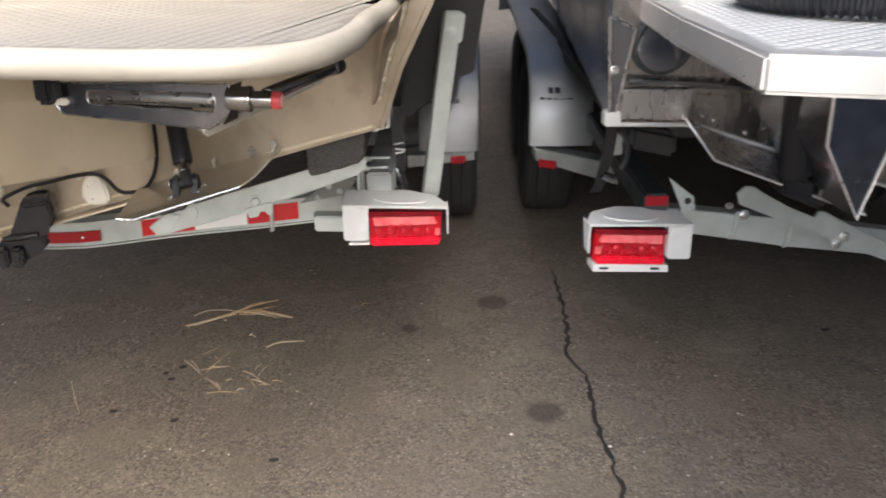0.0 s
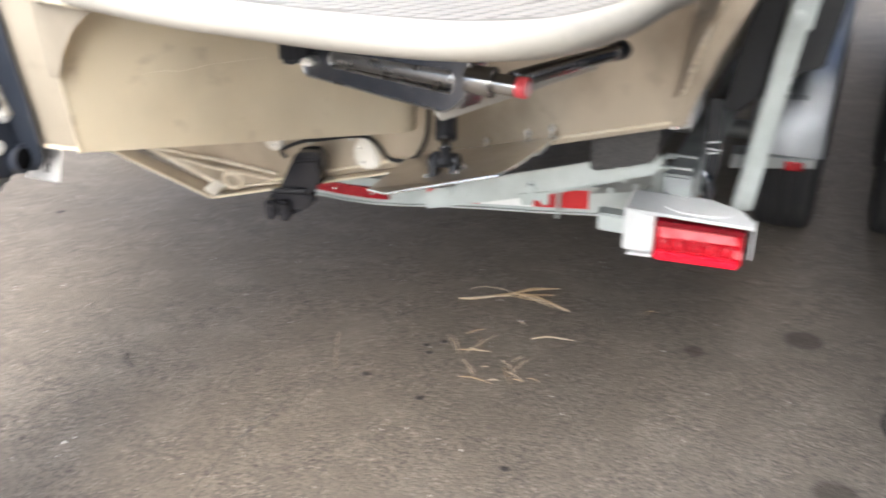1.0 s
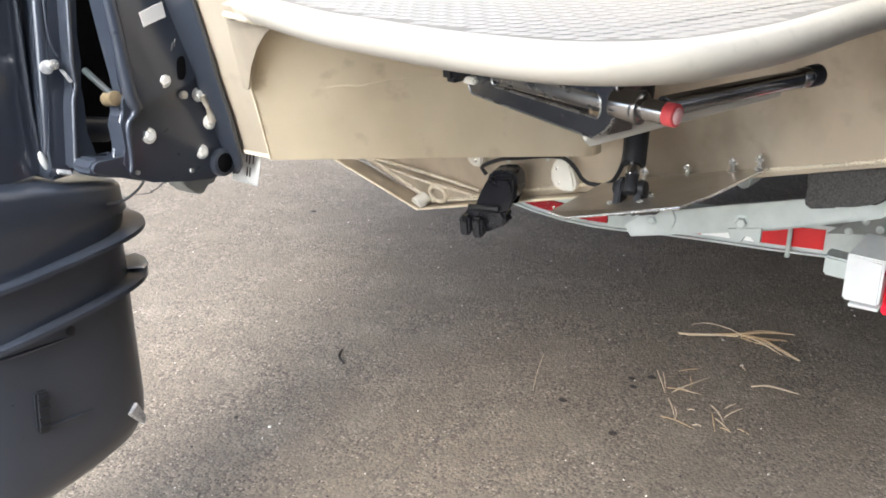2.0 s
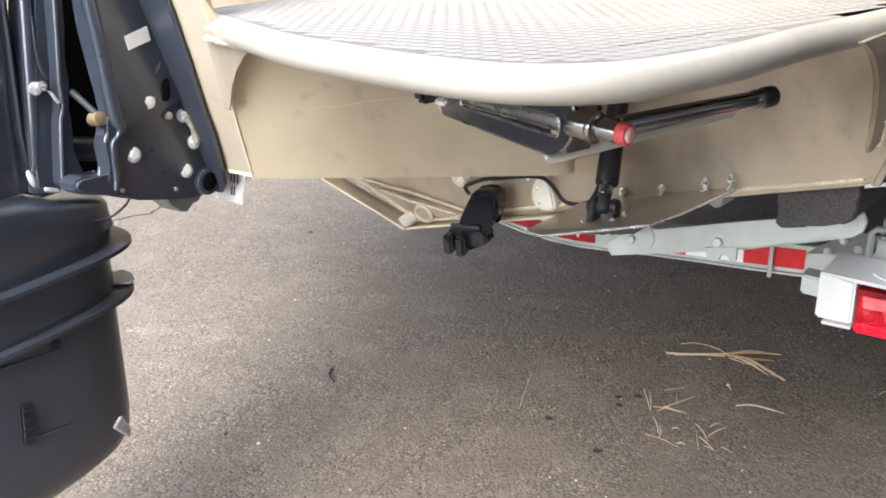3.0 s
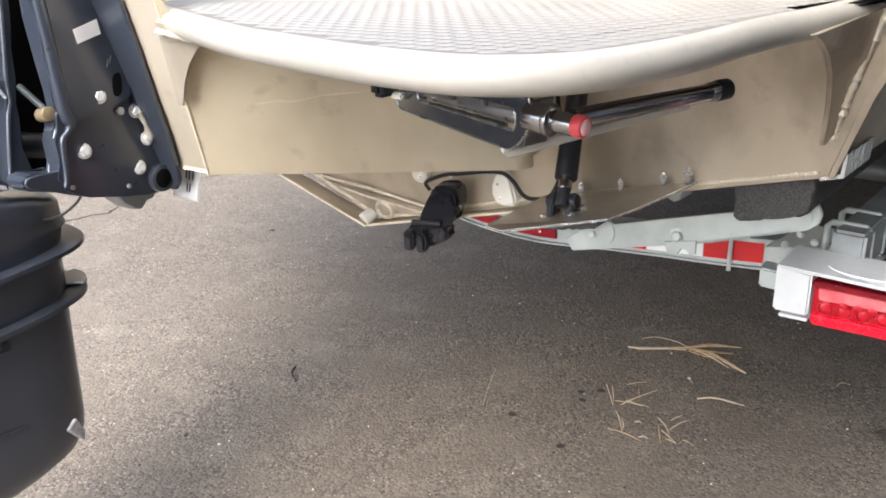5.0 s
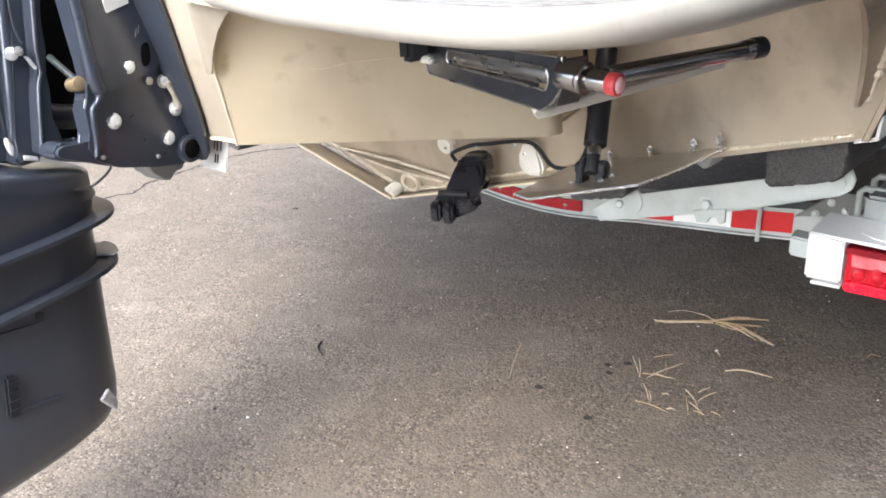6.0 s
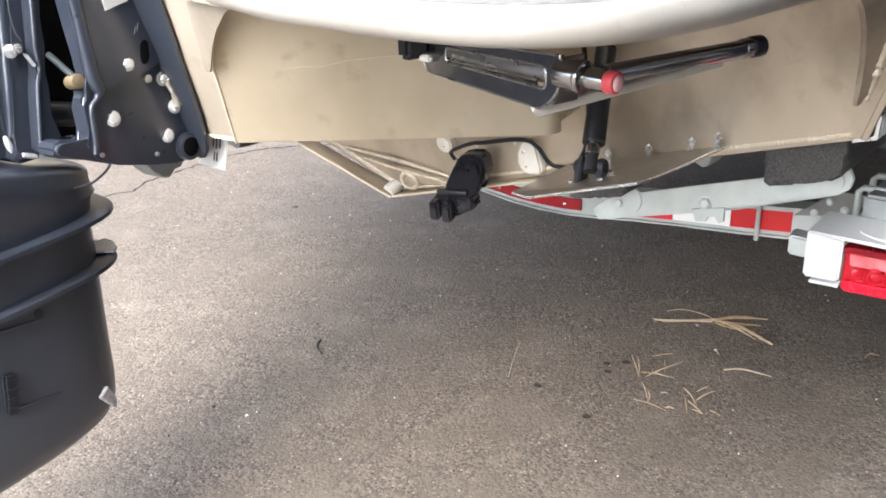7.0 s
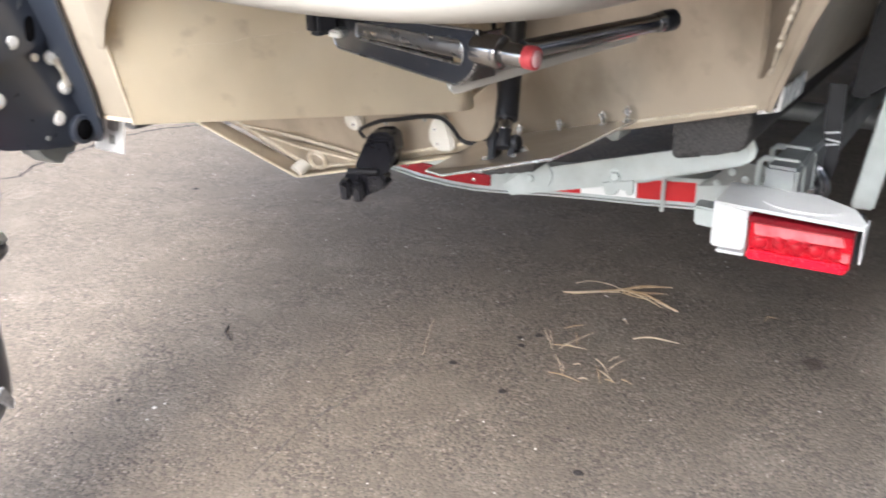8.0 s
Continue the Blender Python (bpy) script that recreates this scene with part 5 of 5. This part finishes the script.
def print_bars(o, parent, material=M_PRINTG):
    """Two rows of unreadable lettering as plain bars."""
    for x0, wdt, z, h in ((0.030, 0.016, 0.022, 0.018), (0.052, 0.020, 0.022, 0.018), (0.0, 0.018, 0.0, 0.012), (0.024, 0.018, 0.0, 0.012), (0.048, 0.016, 0.0, 0.012), (0.070, 0.022, 0.0, 0.012), (0.098, 0.018, 0.0, 0.012)):
        part("print_bar", brick_form(o + ACROSS * x0 + V(0, 0, z), ACROSS * wdt, V(0, 0.0012, 0), V(0.002, 0.022 * h / 0.02, h)), material, parent)


fl = fender((0.392, 3.03), 0.215, trailer)
print_bars(V(0.425, 3.050, 0.605), fl)
ledge = part("fender_step", prism([V(0.345, 2.985, 0.442), V(0.585, 2.985, 0.440), V(0.585, 2.985, 0.412), V(0.345, 2.985, 0.395)], AXIS * 0.10, None, 0.003, 1), M_GALVD, trailer, "grey step at the foot of the fender")
part("marker_reflector", brick_form((0.500, 2.981, 0.402), (0.052, -0.002, 0), (0, 0.008, 0), (0, 0, 0.028), None, 0.003, 1), M_REFL, ledge, "small red reflector")
for s in (0.62, 1.45):
    wheel(V(0.50, 3.03, 0.333) + FAX * s, trailer)
    wheel(V(-2.22, 3.30, 0.333) + FAX * s, trailer)
part("axle", rod(V(0.48, 3.65, 0.34), V(-2.2, 3.93, 0.34), 0.035), M_GALVD, trailer)

# ---- second trailer ----
trailer_b = thing("boat_trailer", (1.3, 2.6, 0.0), "galvanised boat trailer with a bare crossmember and dark rubber tyres", "trailer", "boat trailers")
fr = fender((0.790, 3.03), 0.232, trailer_b)
print_bars(V(0.835, 3.050, 0.602), fr, M_PRINT)
ledge = part("fender_step", prism([V(0.800, 2.99, 0.442), V(1.085, 2.97, 0.378), V(1.118, 2.97, 0.292), V(0.806, 2.99, 0.396)], AXIS * 0.10, None, 0.003, 1), M_GALVD, trailer_b, "grey step at the foot of the fender")
part("marker_reflector", brick_form((0.818, 2.985, 0.372), (0.066, -0.004, -0.012), (0, 0.008, 0), (0, 0, 0.030), None, 0.003, 1), M_REFL, ledge, "small red reflector")
for s in (0.62, 1.45):
    wheel(V(0.905, 3.03, 0.333) + FAX * s, trailer_b)
    wheel(V(2.25, 2.86, 0.333) + FAX * s, trailer_b)
part("axle", rod(V(0.95, 3.62, 0.34), V(2.3, 3.45, 0.34), 0.035), M_GALVD, trailer_b)
part("crossmember", prism([V(0.93, 2.16, 0.488), V(1.30, 2.16, 0.430), V(1.75, 2.16, 0.352), V(1.75, 2.16, 0.275), V(1.30, 2.16, 0.350), V(0.93, 2.16, 0.424)], (0, 0.06, 0), None, 0.004, 2), M_GALV, trailer_b, "bent galvanised crossmember")
part("crossmember", prism([V(1.752, 2.16, 0.352), V(2.2, 2.16, 0.430), V(2.45, 2.16, 0.468), V(2.45, 2.16, 0.404), V(2.2, 2.16, 0.350), V(1.752, 2.16, 0.275)], (0, 0.06, 0), None, 0.004, 2), M_GALV, trailer_b)
for x, z in ((1.135, 0.395), (1.302, 0.358)):
    part("strap_clip", sweep([V(x + 0.010, 2.15, z + 0.072), V(x, 2.148, z), V(x - 0.002, 2.16, z - 0.008)], 0.006, None, 8), M_GALV, trailer_b)
arm = [(1.098, 0.548), (1.118, 0.566), (1.145, 0.563), (1.17, 0.545), (1.25, 0.500), (1.33, 0.463), (1.338, 0.482), (1.36, 0.480), (1.45, 0.430), (1.72, 0.300), (1.72, 0.262), (1.46, 0.368), (1.43, 0.362), (1.40, 0.375), (1.39, 0.402), (1.25, 0.455), (1.108, 0.516)]
part("bunk_bracket", prism([V(x, 2.08, z - 0.005) for x, z in arm], (0, 0.008, 0), None, 0.002, 1), M_GALV, trailer_b, "pale galvanised bunk bracket arm")
for x, z in ((1.425, 0.400), (1.405, 0.382)):
    part("bolt", bolt((x, 2.078, z), (0, -1, 0.1), 0.011, 0.013), M_BOLT, trailer_b)
part("bracket_bolt", bolt((1.135, 2.10, 0.475), (0, -1, 0.1), 0.010, 0.013), M_BOLT, trailer_b)
part("bracket_bolt", bolt((1.10, 2.12, 0.495), (0, -1, 0.1), 0.007, 0.012), M_BOLT, trailer_b)
part("bunk", prism([V(1.17, 2.0, 0.56), V(1.30, 2.0, 0.505), V(1.32, 2.0, 0.58), V(1.19, 2.0, 0.635)], AXIS * 2.6, None, 0.012, 3), M_RUB, trailer_b, "dark carpeted bunk board")
part("bunk", prism([V(0.76, 2.0, 0.70), V(0.88, 2.0, 0.67), V(0.88, 2.0, 0.73), V(0.76, 2.0, 0.76)], AXIS * 2.6, None, 0.012, 3), M_RUB, trailer_b, "dark carpeted bunk board")
part("frame_rail", brick_form(V(0.842, 2.08, 0.492), ACROSS * 0.062, (0, 0, 0.064), AXIS * 4.2, None, 0.006, 2), M_RAIL, trailer_b, "grey steel frame rail")
part("frame_rail", brick_form(V(2.05, 1.95, 0.50), ACROSS * 0.076, (0, 0, 0.085), AXIS * 4.2, None, 0.006, 2), M_RAIL, trailer_b)
# darker red than the other tape: the rail's shade is in its colour
part("reflective_tape", brick_form(V(0.844, 2.0775, 0.526) - AXIS * 0.0015, ACROSS * 0.058, AXIS * 0.002, (0, 0, 0.026)), M_REFL, trailer_b, "red reflective tape")
part("corner_plate", prism([V(0.90, 2.07, 0.60), V(0.972, 2.07, 0.545), V(0.978, 2.07, 0.51), V(0.945, 2.07, 0.505)], (0, 0.006, 0), None, 0.001, 1), M_GALV, trailer_b, "small galvanised corner plate")
# black disc painted as the shade inside the plate's hole
part("plate_hole", rod((0.955, 2.0695, 0.535), (0.955, 2.066, 0.535), 0.009), M_PRINT, trailer_b)
part("guide_post", prism([V(0.865, 2.40, 0.57), V(0.90, 2.40, 0.57), V(0.90, 2.435, 0.57), V(0.865, 2.435, 0.57)], V(-0.02, 0.0, 0.42), None, 0.004, 2), M_GALV, trailer_b, "leaning steel guide post")

# ---- second boat ----
AX2 = V(0.235, 0.972, 0.0)
boat_b = thing("boat", (1.5, 2.3, 0.0), "bare aluminium boat with a square-cornered bright tread-plate platform", "boat")


def ty2(x, z):
    return 1.80 - 0.1 * (x - 0.8) - 0.2 * (z - 0.85)


def tq(x, z, off=0.0):
    return V(x, ty2(x, z) - off, z)


out_b = [(0.640, 0.812), (0.80, 0.806), (0.832, 0.800), (1.50, 0.575), (2.36, 0.812), (2.42, 1.04), (2.52, 1.75), (0.58, 1.75), (0.612, 1.04)]
part("transom", prism([tq(*p) for p in out_b], AX2 * 0.012, None, 0.002, 1), M_ALUB, boat_b, "bare polished aluminium transom")
# bare aluminium bottom, painted near-black for the shade under the boat
part("hull_bottom", prism([tq(0.640, 0.812, -0.012), tq(0.80, 0.806, -0.012), tq(0.832, 0.800, -0.012), tq(1.50, 0.575, -0.012), tq(2.36, 0.812, -0.012), tq(2.36, 0.826, -0.012), tq(1.50, 0.589, -0.012), tq(0.834, 0.814, -0.012), tq(0.80, 0.820, -0.012), tq(0.640, 0.826, -0.012)], AX2 * 6.2), M_RAIL, boat_b)
sb = [(0.640, 0.812), (0.612, 1.04), (0.58, 1.75)]
part("hull_side", prism([tq(*p, -0.014) for p in sb] + [tq(x + 0.012, z, -0.014) for x, z in sb[::-1]], AX2 * 6.2), M_SIDE, boat_b, "blue-grey painted hull side")
sb = [(2.36, 0.812), (2.42, 1.04), (2.52, 1.75)]
part("hull_side", prism([tq(*p, -0.014) for p in sb] + [tq(x - 0.012, z, -0.014) for x, z in sb[::-1]], AX2 * 6.2), M_SIDE, boat_b, "blue-grey painted hull side")
part("deck", prism([tq(0.48, 1.70, -0.03), tq(2.50, 1.70, -0.03), tq(2.50, 1.70, -0.03) + AX2 * 6.1, tq(0.48, 1.70, -0.03) + AX2 * 6.1], (0, 0, 0.02)), M_ALU, boat_b)
part("corner_cap", brick_form(tq(0.622, 0.806, 0.018), (0.036, -0.004, 0.0), (0, 0.03, 0), (0, 0, 0.034), None, 0.004, 2), M_ALU2, boat_b, "welded corner cap")
gp = [tq(0.604, 1.040, 0.012), tq(0.658, 1.014, 0.016), tq(0.644, 0.838, 0.012), tq(0.630, 0.838, 0.012)]
part("gusset", prism(gp, (0, 0.006, 0)), M_STEEL, boat_b, "dark reflecting triangular gusset")
part("gusset_edge", sweep([gp[3], gp[0], gp[1], gp[2]], 0.0032, None, 8), M_ALU, boat_b)
# bright disc added for the light showing through a small hole
part("hole_light", rod(tq(0.627, 0.93, 0.012), tq(0.627, 0.93, 0.016), 0.009), M_BOLT, boat_b)
part("lower_flange", prism([tq(0.652, 0.888), tq(0.800, 0.884), tq(0.800, 0.816), tq(0.652, 0.824)], (0, -0.016, 0), None, 0.003, 2), M_ALU, boat_b, "bright aluminium flange")
part("bottom_seam", sweep([tq(0.640, 0.810, 0.012), tq(0.80, 0.806, 0.012), tq(0.83, 0.80, 0.010), tq(1.50, 0.575, 0.006)], 0.005, None, 8), M_ALU2, boat_b)
ring = [tq(0.724 + 0.058 * math.cos(a), 0.982 + 0.058 * math.sin(a), 0.006) for a in (2 * math.pi * k / 32 for k in range(32))]
part("port_ring", sweep(ring, 0.008, None, 8, closed=True), M_RAIL, boat_b, "dark round port ring")
part("port_plate", rod(tq(0.724, 0.982, 0.0), tq(0.724, 0.982, 0.007), 0.056, None, None, 28), M_STEEL, boat_b)
for x, z in ((0.852, 0.844), (0.838, 0.823), (0.864, 0.813), (0.941, 0.781), (0.979, 0.791), (0.994, 0.759), (1.117, 0.735), (1.107, 0.713), (0.706, 0.952)):
    part("rivet", ellipsoid(tq(x, z, 0.001), ((0.0062, 0, 0), (0, 0.004, 0), (0, 0, 0.0062)), None, 10, 6), M_BOLT, boat_b)
part("transom_plate", prism([tq(0.815, 0.872, 0.0), tq(0.955, 0.862, 0.0), tq(1.20, 0.735, 0.0), tq(1.20, 0.655, 0.0), tq(0.81, 0.815, 0.0)], (0, -0.004, 0), None, 0.001, 1), M_ALUB, boat_b)
part("rail_bar", sweep([tq(0.66, 0.905, 0.012), tq(0.86, 0.892, 0.012), tq(0.95, 0.89, 0.012)], 0.008, None, 8), M_STEEL, boat_b)
# platform with a square corner
pc = V(0.538, 1.046, 0)
pl2 = [pc, V(0.60, 1.43, 0), V(0.735, 2.1, 0), V(2.45, 1.9, 0), V(2.25, 0.78, 0), V(0.74, 0.955, 0)]
part("platform", prism([p + V(0, 0, 1.030) for p in pl2], (0, 0, 0.050), None, 0.006, 3), M_ALU2, boat_b, "thick bright aluminium platform edge")
inner2 = [V(0.585, 1.075, 0), V(0.64, 1.42, 0), V(0.77, 2.08, 0), V(2.40, 1.88, 0), V(2.20, 0.83, 0), V(0.76, 1.0, 0)]
tread(inner2, 1.0805, ACROSS, V(0.9, 1.3, 0), (0.034, 0.0135), M_LUGB, boat_b)
# keel of its pod
fin = [V(0.939, 1.5, 1.03), V(0.943, 1.5, 0.828), V(1.030, 1.5, 0.679), V(1.078, 1.5, 0.828), V(1.075, 1.5, 1.03)]
part("pod_keel", prism(fin, (0.02, 0.32, 0)), M_STEEL, boat_b, "dark vee-shaped pod keel with bright edges")
part("keel_edge", sweep([p + V(0, -0.001, 0) for p in fin], 0.0035, None, 8), M_ALU2, boat_b)

tab_b = thing("trim_tab", (0.97, 1.72, 0.74), "dark aluminium trim tab with a thick black actuator", "trim tab", "trim tabs")
part("plate", prism([tq(0.800, 0.818, 0.006), V(0.800, 1.652, 0.768), V(1.16, 1.65, 0.628), tq(1.24, 0.642, 0.006)], (0, 0.0005, -0.004), None), M_ALUB, tab_b, "flat aluminium tab plate")
part("plate_edge", sweep([tq(0.800, 0.818, 0.006), V(0.800, 1.651, 0.767), V(1.16, 1.649, 0.627)], 0.003, None, 8), M_ALU2, tab_b)
part("actuator", rod((0.985, 1.66, 0.722), (0.960, 1.635, 1.025), 0.034, 0.036, None, 22), M_BLACK, tab_b, "black actuator cylinder")
part("actuator_cap", rod((0.9605, 1.640, 0.985), (0.958, 1.638, 1.028), 0.038), M_BLACK, tab_b)
part("fork", brick_form(V(0.955, 1.64, 0.690), (0.07, 0, -0.02), (0, 0.04, 0), (0, 0, 0.04), None, 0.006), M_BLACK, tab_b)

strap_b = thing("tie_down_strap", (0.67, 1.83, 0.6), "black webbing tie-down strap hooked at the hull corner", "strap", "tie-down straps")
part("webbing", prism([V(0.645, 1.85, 0.82), V(0.672, 1.85, 0.82), V(0.690, 1.92, 0.72), V(0.716, 2.04, 0.60), V(0.722, 2.08, 0.57), V(0.694, 2.08, 0.57), V(0.690, 2.04, 0.60), V(0.664, 1.92, 0.72)], (0, 0.005, 0), None), M_BLACK, strap_b)
part("hook", sweep(curve_through([V(0.668, 1.845, 0.79), V(0.684, 1.842, 0.77), V(0.69, 1.842, 0.73), V(0.68, 1.845, 0.70)], 4), 0.007, None, 8), M_BLACK, strap_b)
part("buckle", rod((0.694, 2.0, 0.640), (0.722, 2.0, 0.628), 0.011), M_STEEL, strap_b)

# ribbed hose lying on the platform
hc, hrad = V(0.905, 1.440, 1.120), 0.168
line, radii = [], []
for k in range(300):
    a = 2 * math.pi * k / 300
    line.append(hc + V(hrad * 0.95 * math.cos(a), hrad * math.sin(a), 0))
    radii.append(0.036 if k % 4 < 2 else 0.031)
single("ribbed_hose", sweep(line, radii, None, 14, closed=True), M_BLACK, "coil of black ribbed hose lying on the platform", "hose")

# ---- litter on the asphalt ----
BUNDLE = [
    ((-0.416, 2.678), (-0.383, 2.680), (-0.324, 2.708), (-0.262, 2.738)), ((-0.391, 2.679), (-0.275, 2.739), (-0.207, 2.789), (-0.126, 2.821)),
    ((-0.398, 2.742), (-0.359, 2.767), (-0.299, 2.763), (-0.256, 2.741), (-0.219, 2.742)), ((-0.277, 2.746), (-0.210, 2.799), (-0.142, 2.820)),
    ((-0.259, 2.752), (-0.197, 2.750), (-0.136, 2.776)), ((-0.255, 2.738), (-0.198, 2.742), (-0.148, 2.712), (-0.083, 2.674)),
    ((-0.249, 2.750), (-0.195, 2.728), (-0.131, 2.687)), ((-0.255, 2.738), (-0.214, 2.721), (-0.186, 2.721)),
]
STRAWS = [
    ((-0.349, 2.468), (-0.325, 2.489), (-0.305, 2.508)), ((-0.399, 2.446), (-0.373, 2.400), (-0.345, 2.349)), ((-0.382, 2.445), (-0.360, 2.395), (-0.346, 2.352)),
    ((-0.348, 2.375), (-0.310, 2.381), (-0.260, 2.385)), ((-0.329, 2.360), (-0.306, 2.400), (-0.268, 2.477)), ((-0.324, 2.391), (-0.292, 2.379), (-0.270, 2.385)),
    ((-0.313, 2.460), (-0.300, 2.426), (-0.292, 2.396)), ((-0.329, 2.328), (-0.307, 2.291), (-0.285, 2.246)),
]
STRAWS_NEAR = [
    ((-0.303, 2.298), (-0.289, 2.270), (-0.283, 2.247)), ((-0.318, 2.240), (-0.282, 2.238), (-0.230, 2.226)), ((-0.270, 2.298), (-0.262, 2.304), (-0.254, 2.306)),
    ((-0.240, 2.240), (-0.228, 2.243), (-0.218, 2.244)), ((-0.215, 2.318), (-0.199, 2.276), (-0.186, 2.239)), ((-0.226, 2.348), (-0.199, 2.316), (-0.175, 2.283)),
    ((-0.200, 2.295), (-0.177, 2.273), (-0.153, 2.256)), ((-0.180, 2.261), (-0.167, 2.255), (-0.152, 2.254)), ((-0.183, 2.309), (-0.168, 2.342), (-0.153, 2.371)),
    ((-0.193, 2.348), (-0.184, 2.365), (-0.173, 2.387)), ((-0.142, 2.276), (-0.130, 2.273), (-0.113, 2.265)), ((-0.162, 2.483), (-0.121, 2.500), (-0.048, 2.504)),
    ((-0.215, 2.577), (-0.205, 2.568), (-0.194, 2.556)), ((0.146, 2.715), (0.155, 2.735), (0.178, 2.742)),
]


def straw(pts, r, material, lift=0.0):
    h = r * 0.9 + 0.001 + lift
    last = len(pts) - 1
    line = curve_through([V(x, y, h + (random.uniform(0.001, 0.005) if 0 < k < last else 0.0)) for k, (x, y) in enumerate(pts)], 5)
    n = len(line)
    return single("straw", sweep(line, [r * (0.45 + 0.75 * math.sin(math.pi * min(1, (k + 1.5) / n)) ** 0.7) * random.uniform(0.8, 1.15) for k in range(n)], None, 6), material,
                  "dry straw stalk lying on the asphalt", "straw", "dry straw stalks")


for i, s in enumerate(BUNDLE):
    straw(s, (0.0027, 0.0022, 0.0011, 0.0012, 0.0013, 0.0022, 0.0016, 0.0013)[i], M_STRAWP if i in (0, 2, 6) else M_STRAW, 0.002 * (i % 3))
    for k in range((3, 3, 0, 2, 1, 2, 1, 1)[i]):
        straw([(x + random.uniform(-0.005, 0.005), y + random.uniform(-0.005, 0.005)) for x, y in s[1 if k == 1 and len(s) > 3 else 0:]], 0.0009, M_STRAWP if k else M_STRAW, 0.001 * k)
for i, s in enumerate(STRAWS + STRAWS_NEAR):
    straw(s, 0.0022 if i == 19 else 0.0013, M_STRAW if i % 3 == 0 else M_STRAWP)
# bleached seed head at the end of the longest stalk
bm = bmesh.new()
for k in range(34):
    f = (k + 0.5) / 34
    a = V(-0.160, 2.719, 0.005).lerp(V(-0.086, 2.676, 0.004), f)
    sway = random.uniform(-1, 1)
    b = a + V(0.86 + 0.3 * sway, -0.50 + 0.7 * sway, random.uniform(0.0, 0.25)) * random.uniform(0.008, 0.018) * (1.1 - 0.5 * f)
    sweep([a, a.lerp(b, 0.5), b], [0.0013, 0.0016, 0.0003], bm, 5)
single("seed_head", bm, M_STRAWP, "frayed bleached grass seed head lying on the asphalt", "seed head")


def scrap(x, y, lx, ly, h, material, name, label, category, group):
    """A small lumpy crumb on the ground."""
    bm = ellipsoid((x, y, h * 0.4), ((lx, ly * 0.4, 0), (-ly * 0.5, lx * 0.5 + 0.003, 0), (0, 0, h)), None, 10, 6)
    for v in bm.verts:
        v.co += V(*(random.uniform(-0.12, 0.12) * lx for _ in range(3)))
        v.co.z = max(v.co.z, 0.0006)
    return single(name, bm, material, label, category, group)


for x, y, a, b in ((-0.444, 2.375, 0.010, 0.0), (-0.400, 2.406, 0.012, 0.004), (-0.426, 2.338, 0.011, -0.004), (-0.559, 2.189, 0.012, 0.002), (-0.393, 2.115, 0.012, -0.004), (-2.046, 2.996, 0.014, 0.004),
                   (-1.239, 1.719, 0.006, 0.001), (-0.136, 1.89, 0.011, 0.006), (1.565, 2.287, 0.016, 0.004)):
    scrap(x, y, a, b, 0.003, M_LEAF, "debris", "small dark crumb of dirt on the asphalt", "debris", "dark crumbs")
for x, y in ((-1.136, 1.730), (-0.21, 2.581), (0.457, 1.895), (0.684, 1.80)):
    scrap(x, y, 0.0042, 0.001, 0.003, M_WPLAST, "pebble", "small pale pebble on the asphalt", "pebble", "pale pebbles")
single("twig", sweep(curve_through([(-1.219, 2.126, 0.003), (-1.200, 2.087, 0.004), (-1.163, 2.062, 0.003)], 5), 0.0026, None, 6), M_LEAF, "small dark curved twig on the asphalt", "twig")
single("twig", sweep(curve_through([(-0.703, 2.380, 0.002), (-0.676, 2.285, 0.003), (-0.645, 2.195, 0.002)], 5), 0.0009, None, 6), M_STRAWP, "thin pale twig on the asphalt", "twig")

# fine grit scattered over the asphalt
for name, label, material, count, lo, hi in (("pale_grit", "scattered pale grit on the asphalt", M_WPLAST, 170, 0.0010, 0.0024), ("dark_grit", "scattered dark grit on the asphalt", M_LEAF, 130, 0.0014, 0.0034)):
    verts, faces = [], []
    for _ in range(count):
        x, y, r, turn = random.uniform(-2.6, 1.6), random.uniform(1.35, 3.3), random.uniform(lo, hi), random.uniform(0, 3.1)
        k = len(verts)
        ring = [(r * random.uniform(0.7, 1.5) * math.cos(turn + q * math.pi / 3), r * random.uniform(0.7, 1.3) * math.sin(turn + q * math.pi / 3)) for q in range(6)]
        verts += [(x + a, y + b, 0.0006) for a, b in ring] + [(x + 0.5 * a, y + 0.5 * b, r * 1.1) for a, b in ring]
        faces += [tuple(k + 6 + q for q in range(6))] + [(k + q, k + (q + 1) % 6, k + 6 + (q + 1) % 6, k + 6 + q) for q in range(6)]
    me = bpy.data.meshes.new(name)
    me.from_pydata(verts, [], faces)
    me.materials.append(material)
    tagged(new(name, me), label, "grit", kind="stuff")
